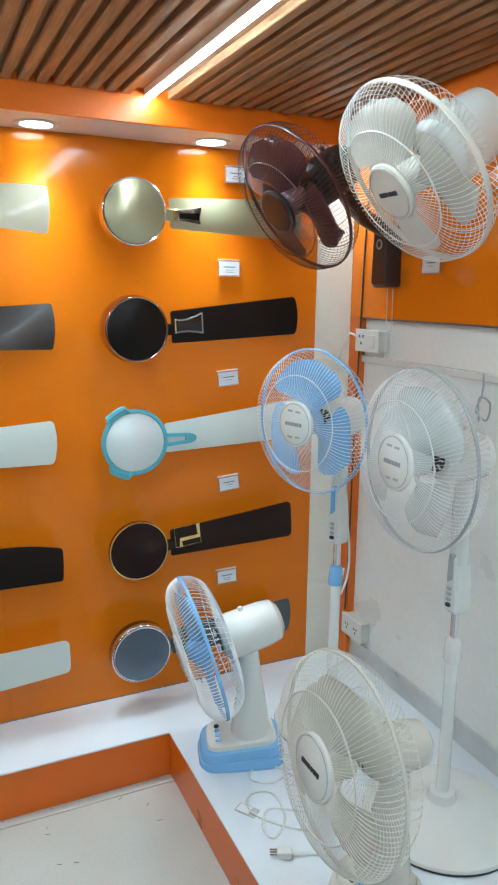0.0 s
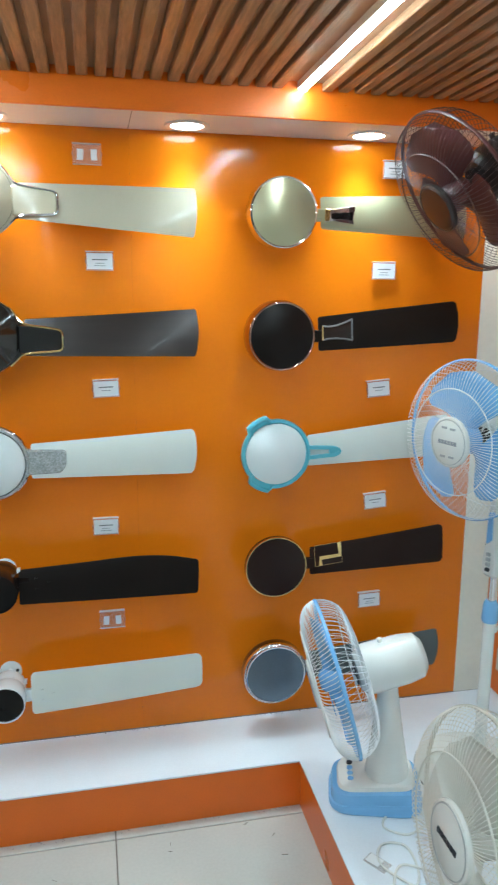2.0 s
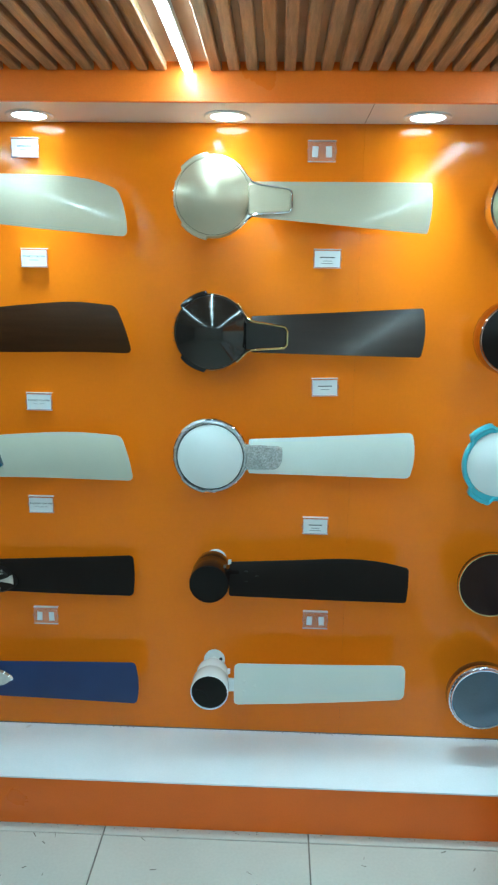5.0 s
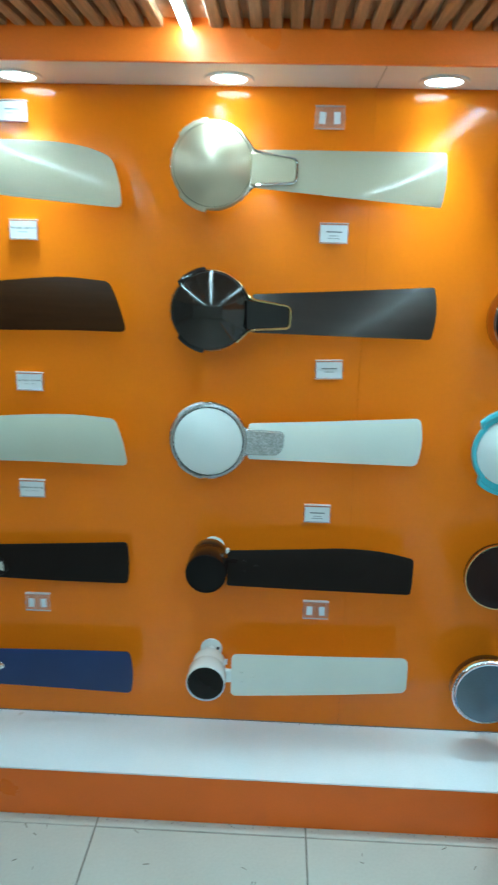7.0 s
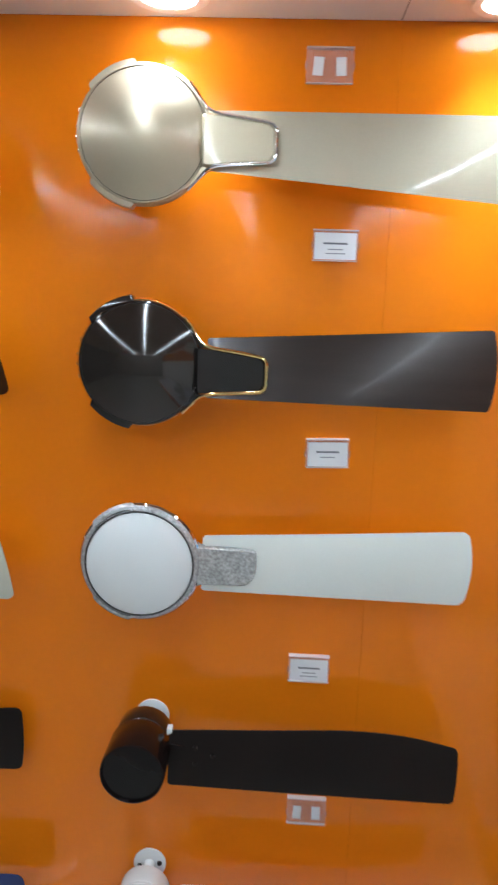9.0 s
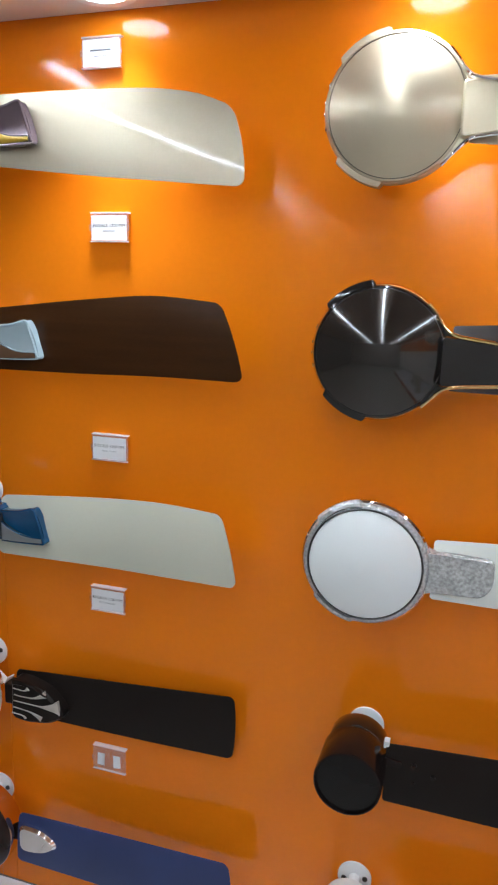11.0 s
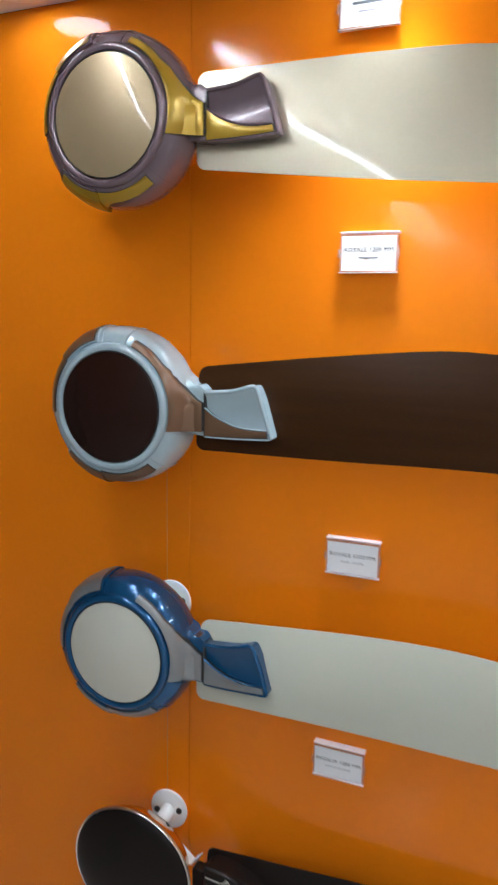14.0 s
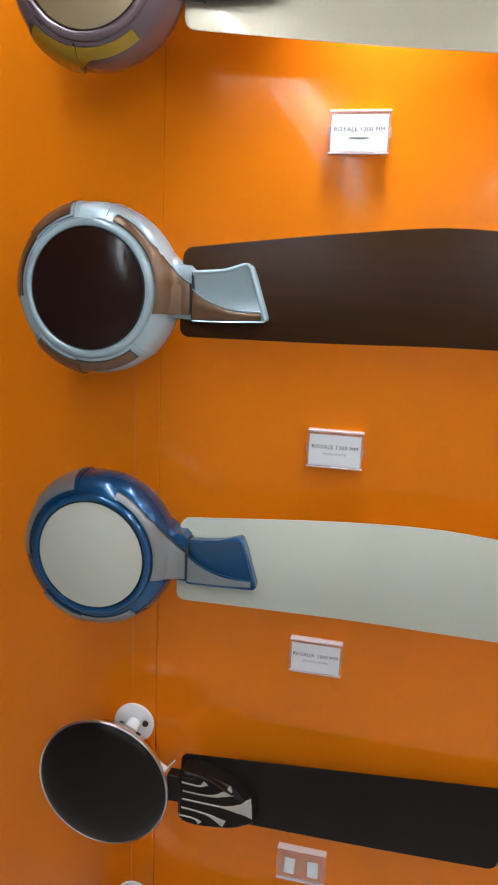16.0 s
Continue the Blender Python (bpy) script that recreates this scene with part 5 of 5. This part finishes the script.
def wall_fan(label, head_at, way, R, base_at, base_size, colors, shell2, **kw):
    ring, wire, blades, badge, shell = colors
    fan = thing("wall_fan", base_at, label, "fan", "fans in the corner")
    fan_head(fan, head_at, way, R, ring, wire, blades, badge, shell, **kw)
    w, h, d = base_size
    m = pose(0, 0, 0, 0, 0, -90)
    cab = part("wall_base", prism(B(), rounded([(-w / 2, -h / 2), (w / 2, -h / 2), (w * 0.42, h / 2), (-w * 0.42, h / 2)], 0.018), 0.0, d, 0.010), shell2, fan, m=m)
    part("knob_ring", ring_torus(B(), 0.014, 0.003, d + 0.001, 28, 6), PLASTIC_GREY, cab, m=pose(0, 0, h * 0.20, 0, 0, 0))
    back = Vector(head_at) - Vector(way).normalized() * 0.12 - Vector(base_at)
    part("arm", tube(B(), smooth_line([(-d * 0.5, 0, h * 0.42), (back.x * 0.45 - d * 0.4, back.y * 0.35, max(back.z * 0.6, h * 0.55)), back], 6), 0.026, 16), shell2, fan)
    return fan


wall_fan("maroon wall fan with dark smoked blades", (1.205, -0.508, 1.847), (-0.83, -0.05, -0.55), 0.208, (1.700, -0.252, 1.705), (0.088, 0.20, 0.06),
         (PLASTIC_MAROON, WIRE_MAROON, PLASTIC_MAROON, PLASTIC_DARK, PLASTIC_DARK), PLASTIC_DARK, turn=75, count=104, mark=False, badge_r=0.30)
wall_fan("cream white wall fan with pale blades", (1.206, -1.023, 1.844), (-0.81, 0.03, -0.58), 0.200, (1.700, -0.98, 1.86), (0.09, 0.16, 0.06),
         (PLASTIC_CREAM, WIRE_CREAM, PLASTIC_CREAM, PLASTIC_CREAM, PLASTIC_W), PLASTIC_W, turn=95, count=104, letters=INK, motor=(0.080, 0.20), rim_w=0.004)

# ---- switches, trunking and leads on the white wall ----
sw = thing("switch_box", (RIGHT, -0.135, 1.42), "white surface switch box with socket, slightly grubby", "switch")
part("back_box", box(B(), -0.040, 0.0, -0.070, 0.070, -0.038, 0.038, 0.003), PLASTIC_CREAM, sw)
part("face_plate", box(B(), -0.046, -0.040, -0.072, 0.072, -0.040, 0.040, 0.002), PLASTIC_W, sw)
part("rocker", box(B(), -0.051, -0.046, -0.052, -0.018, -0.022, 0.022, 0.002), PLASTIC_W, sw)
for y, z in ((0.022, 0.014), (0.044, 0.014), (0.033, -0.010)):
    part("socket_hole", box(B(), -0.0468, -0.0455, y - 0.004, y + 0.004, z - 0.005, z + 0.005), CABLE_BLACK, sw)
part("indicator", box(B(), -0.050, -0.046, 0.008, 0.020, -0.052, -0.040, 0.002), PLASTIC_MAROON, sw, "small red switch end")
low = thing("socket_box", (RIGHT, -0.115, 0.305), "white socket box low on the wall", "socket")
part("back_box", box(B(), -0.040, 0.0, -0.065, 0.065, -0.040, 0.040, 0.003), PLASTIC_CREAM, low)
part("face_plate", box(B(), -0.046, -0.040, -0.067, 0.067, -0.042, 0.042, 0.002), PLASTIC_W, low)
for y in (-0.03, 0.03):
    for dy, z in ((-0.008, 0.006), (0.008, 0.006), (0.0, -0.010)):
        part("socket_hole", box(B(), -0.0468, -0.0455, y + dy - 0.003, y + dy + 0.003, z - 0.004, z + 0.004), CABLE_BLACK, low)
setting("trim_trunking", box(B(), RIGHT - 0.016, RIGHT, -2.6, -0.064, 1.338, 1.362, 0.002), PLASTIC_W, "white cable trunking on the wall")


def lead(name, pts, r, mat, label):
    return tagged(part(name, tube(B(), smooth_line(pts, 8), r, 8), mat, smooth=60), label, "cable")


lead("black_cable", [(1.696, -0.100, 2.02), (1.695, -0.085, 1.75), (1.696, -0.075, 1.45), (1.694, -0.066, 1.0), (1.697, -0.058, 0.6), (1.690, -0.06, 0.36)], 0.003, CABLE_BLACK, "black cable hanging down the orange corner board")
lead("white_cable", [(1.43, -0.40, 0.90), (1.50, -0.33, 0.86), (1.54, -0.30, 0.72), (1.53, -0.31, 0.62), (1.47, -0.36, 0.58), (1.50, -0.33, 0.66)], 0.004, PLASTIC_W, "white flex looped behind the pedestal fan")
lead("white_lead", [(1.684, -0.075, 1.43), (1.66, -0.055, 1.44), (1.64, -0.04, 1.38), (1.635, -0.03, 1.28)], 0.004, PLASTIC_W, "white flex plugged into the switch box")
for y in (-0.238, -0.270):
    lead("pull_cord", [(1.690, y, 1.60), (1.690, y - 0.003, 1.48), (1.690, y, 1.365)], 0.0012, PLASTIC_W, "thin white pull cord below the wall fan")
lead("wire_coil", [(1.715, -0.70, 1.36), (1.700, -0.715, 1.30), (1.705, -0.69, 1.25), (1.700, -0.74, 1.23), (1.700, -0.75, 1.28), (1.705, -0.70, 1.29), (1.700, -0.71, 1.22)], 0.003, PLASTIC_GREY, "grey wire bundled on the wall")
lead("wall_flex", [(1.722, -0.62, 1.05), (1.724, -0.60, 0.90), (1.724, -0.63, 0.76), (1.724, -0.62, 0.62)], 0.0022, PLASTIC_GREY, "thin grey flex on the wall")

# loose flex and plug on the step
Z = LEDGE + 0.004
lead("loose_cable", [(1.09, -0.86, Z), (1.02, -0.80, Z), (0.97, -0.72, Z), (1.00, -0.66, Z), (1.06, -0.68, Z), (1.05, -0.78, Z), (0.99, -0.84, Z), (0.975, -0.80, Z), (1.02, -0.74, Z + 0.004), (1.10, -0.78, Z)], 0.0032, PLASTIC_W, "white power cord coiled on the step")
lead("power_flex", [(1.14, -0.62, Z), (1.08, -0.64, Z), (1.03, -0.60, Z), (1.06, -0.56, Z), (1.12, -0.58, Z + 0.003), (1.16, -0.66, Z)], 0.003, PLASTIC_W, "white power flex lying beside the table fan")
plug = thing("plug", (0.985, -0.905, LEDGE), "white three-pin plug lying on the step", "plug")
spin = pose(0, 0, 0, 0, 0, -25)
part("plug_body", box(B(), -0.022, 0.018, -0.015, 0.015, 0.0, 0.022, 0.006, 2), PLASTIC_W, plug, m=spin)
part("cord_grip", tube(B(), [(0.016, 0, 0.010), (0.035, 0, 0.008), (0.07, 0.004, 0.006), (0.11, 0.0, 0.005)], 0.0045, 8), PLASTIC_W, plug, m=spin)
for y in (-0.009, 0.0, 0.009):
    part("pin", tube(B(), [(-0.020, y, 0.012), (-0.040, y, 0.012)], 0.0024, 8), CHROME, plug, m=spin)
tag = thing("cord_tag", (0.965, -0.715, LEDGE), "clear plastic bag tag on the cord", "tag")
part("sleeve", box(B(), -0.018, 0.018, -0.032, 0.032, 0.0005, 0.005, 0.001), ACRYLIC, tag, m=pose(0, 0, 0, 0, 0, 35))
part("tag_card", box(B(), -0.015, 0.015, -0.010, 0.028, 0.0052, 0.0058), CARD, tag, m=pose(0, 0, 0, 0, 0, 35))

# crumbs of dirt along the foot of the step and at the back of its top
rng = random.Random(7)
bm = B()
for k in range(150):
    if k < 100:
        px, py, pz = rng.uniform(-1.2, 0.87), -LEDGE_D + 0.003 - abs(rng.gauss(0, 0.006)), 0.0005
    else:
        px, py, pz = rng.choice((0.42, 0.9, -0.4, 0.3)) + rng.gauss(0, 0.09), -0.004 - abs(rng.gauss(0, 0.003)), LEDGE + 0.0005
    a, b, c = rng.uniform(0.001, 0.006), rng.uniform(0.0008, 0.0022), rng.uniform(0.0006, 0.0015)
    bmesh.ops.create_cube(bm, size=1, matrix=Matrix.Translation((px, py, pz + c / 2)) @ Matrix.Rotation(rng.uniform(0, 3), 4, "Z") @ Matrix.Diagonal((a, b, c, 1)))
for k in range(26):
    px, py = rng.uniform(-0.7, 0.8), -0.31 - abs(rng.gauss(0, 0.22))
    a, b = rng.uniform(0.004, 0.022), rng.uniform(0.001, 0.0028)
    bmesh.ops.create_cube(bm, size=1, matrix=Matrix.Translation((px, py, 0.0009)) @ Matrix.Rotation(rng.uniform(0, 3), 4, "Z") @ Matrix.Diagonal((a, b, 0.0006, 1)))
tagged(part("dirt_crumbs", bm, GROUT, smooth=0), "dark crumbs of dirt along the step", "dirt", kind="stuff")

# ---- floor tiles, laid last ----
tile_mesh = box(B(), -0.303, 0.303, -0.303, 0.303, -0.012, 0.0, 0.0015)
floor = setting("floor", box(B(), LEFT - 0.1, RIGHT + 0.1, BACK - 0.1, 0.1, -0.08, -0.004), GROUT, "floor of pale beige tiles with dark joints")
first = part("tile", tile_mesh, TILE, floor)
first.location = (0.009, -0.608, 0)
for i in range(-6, 4):
    for j in range(0, 8):
        if (i, j) == (0, 1):
            continue
        t = first.copy()
        scene.collection.objects.link(t)
        t.location = (0.009 + 0.61 * i, 0.002 - 0.61 * j, random.uniform(-0.0006, 0.0006))
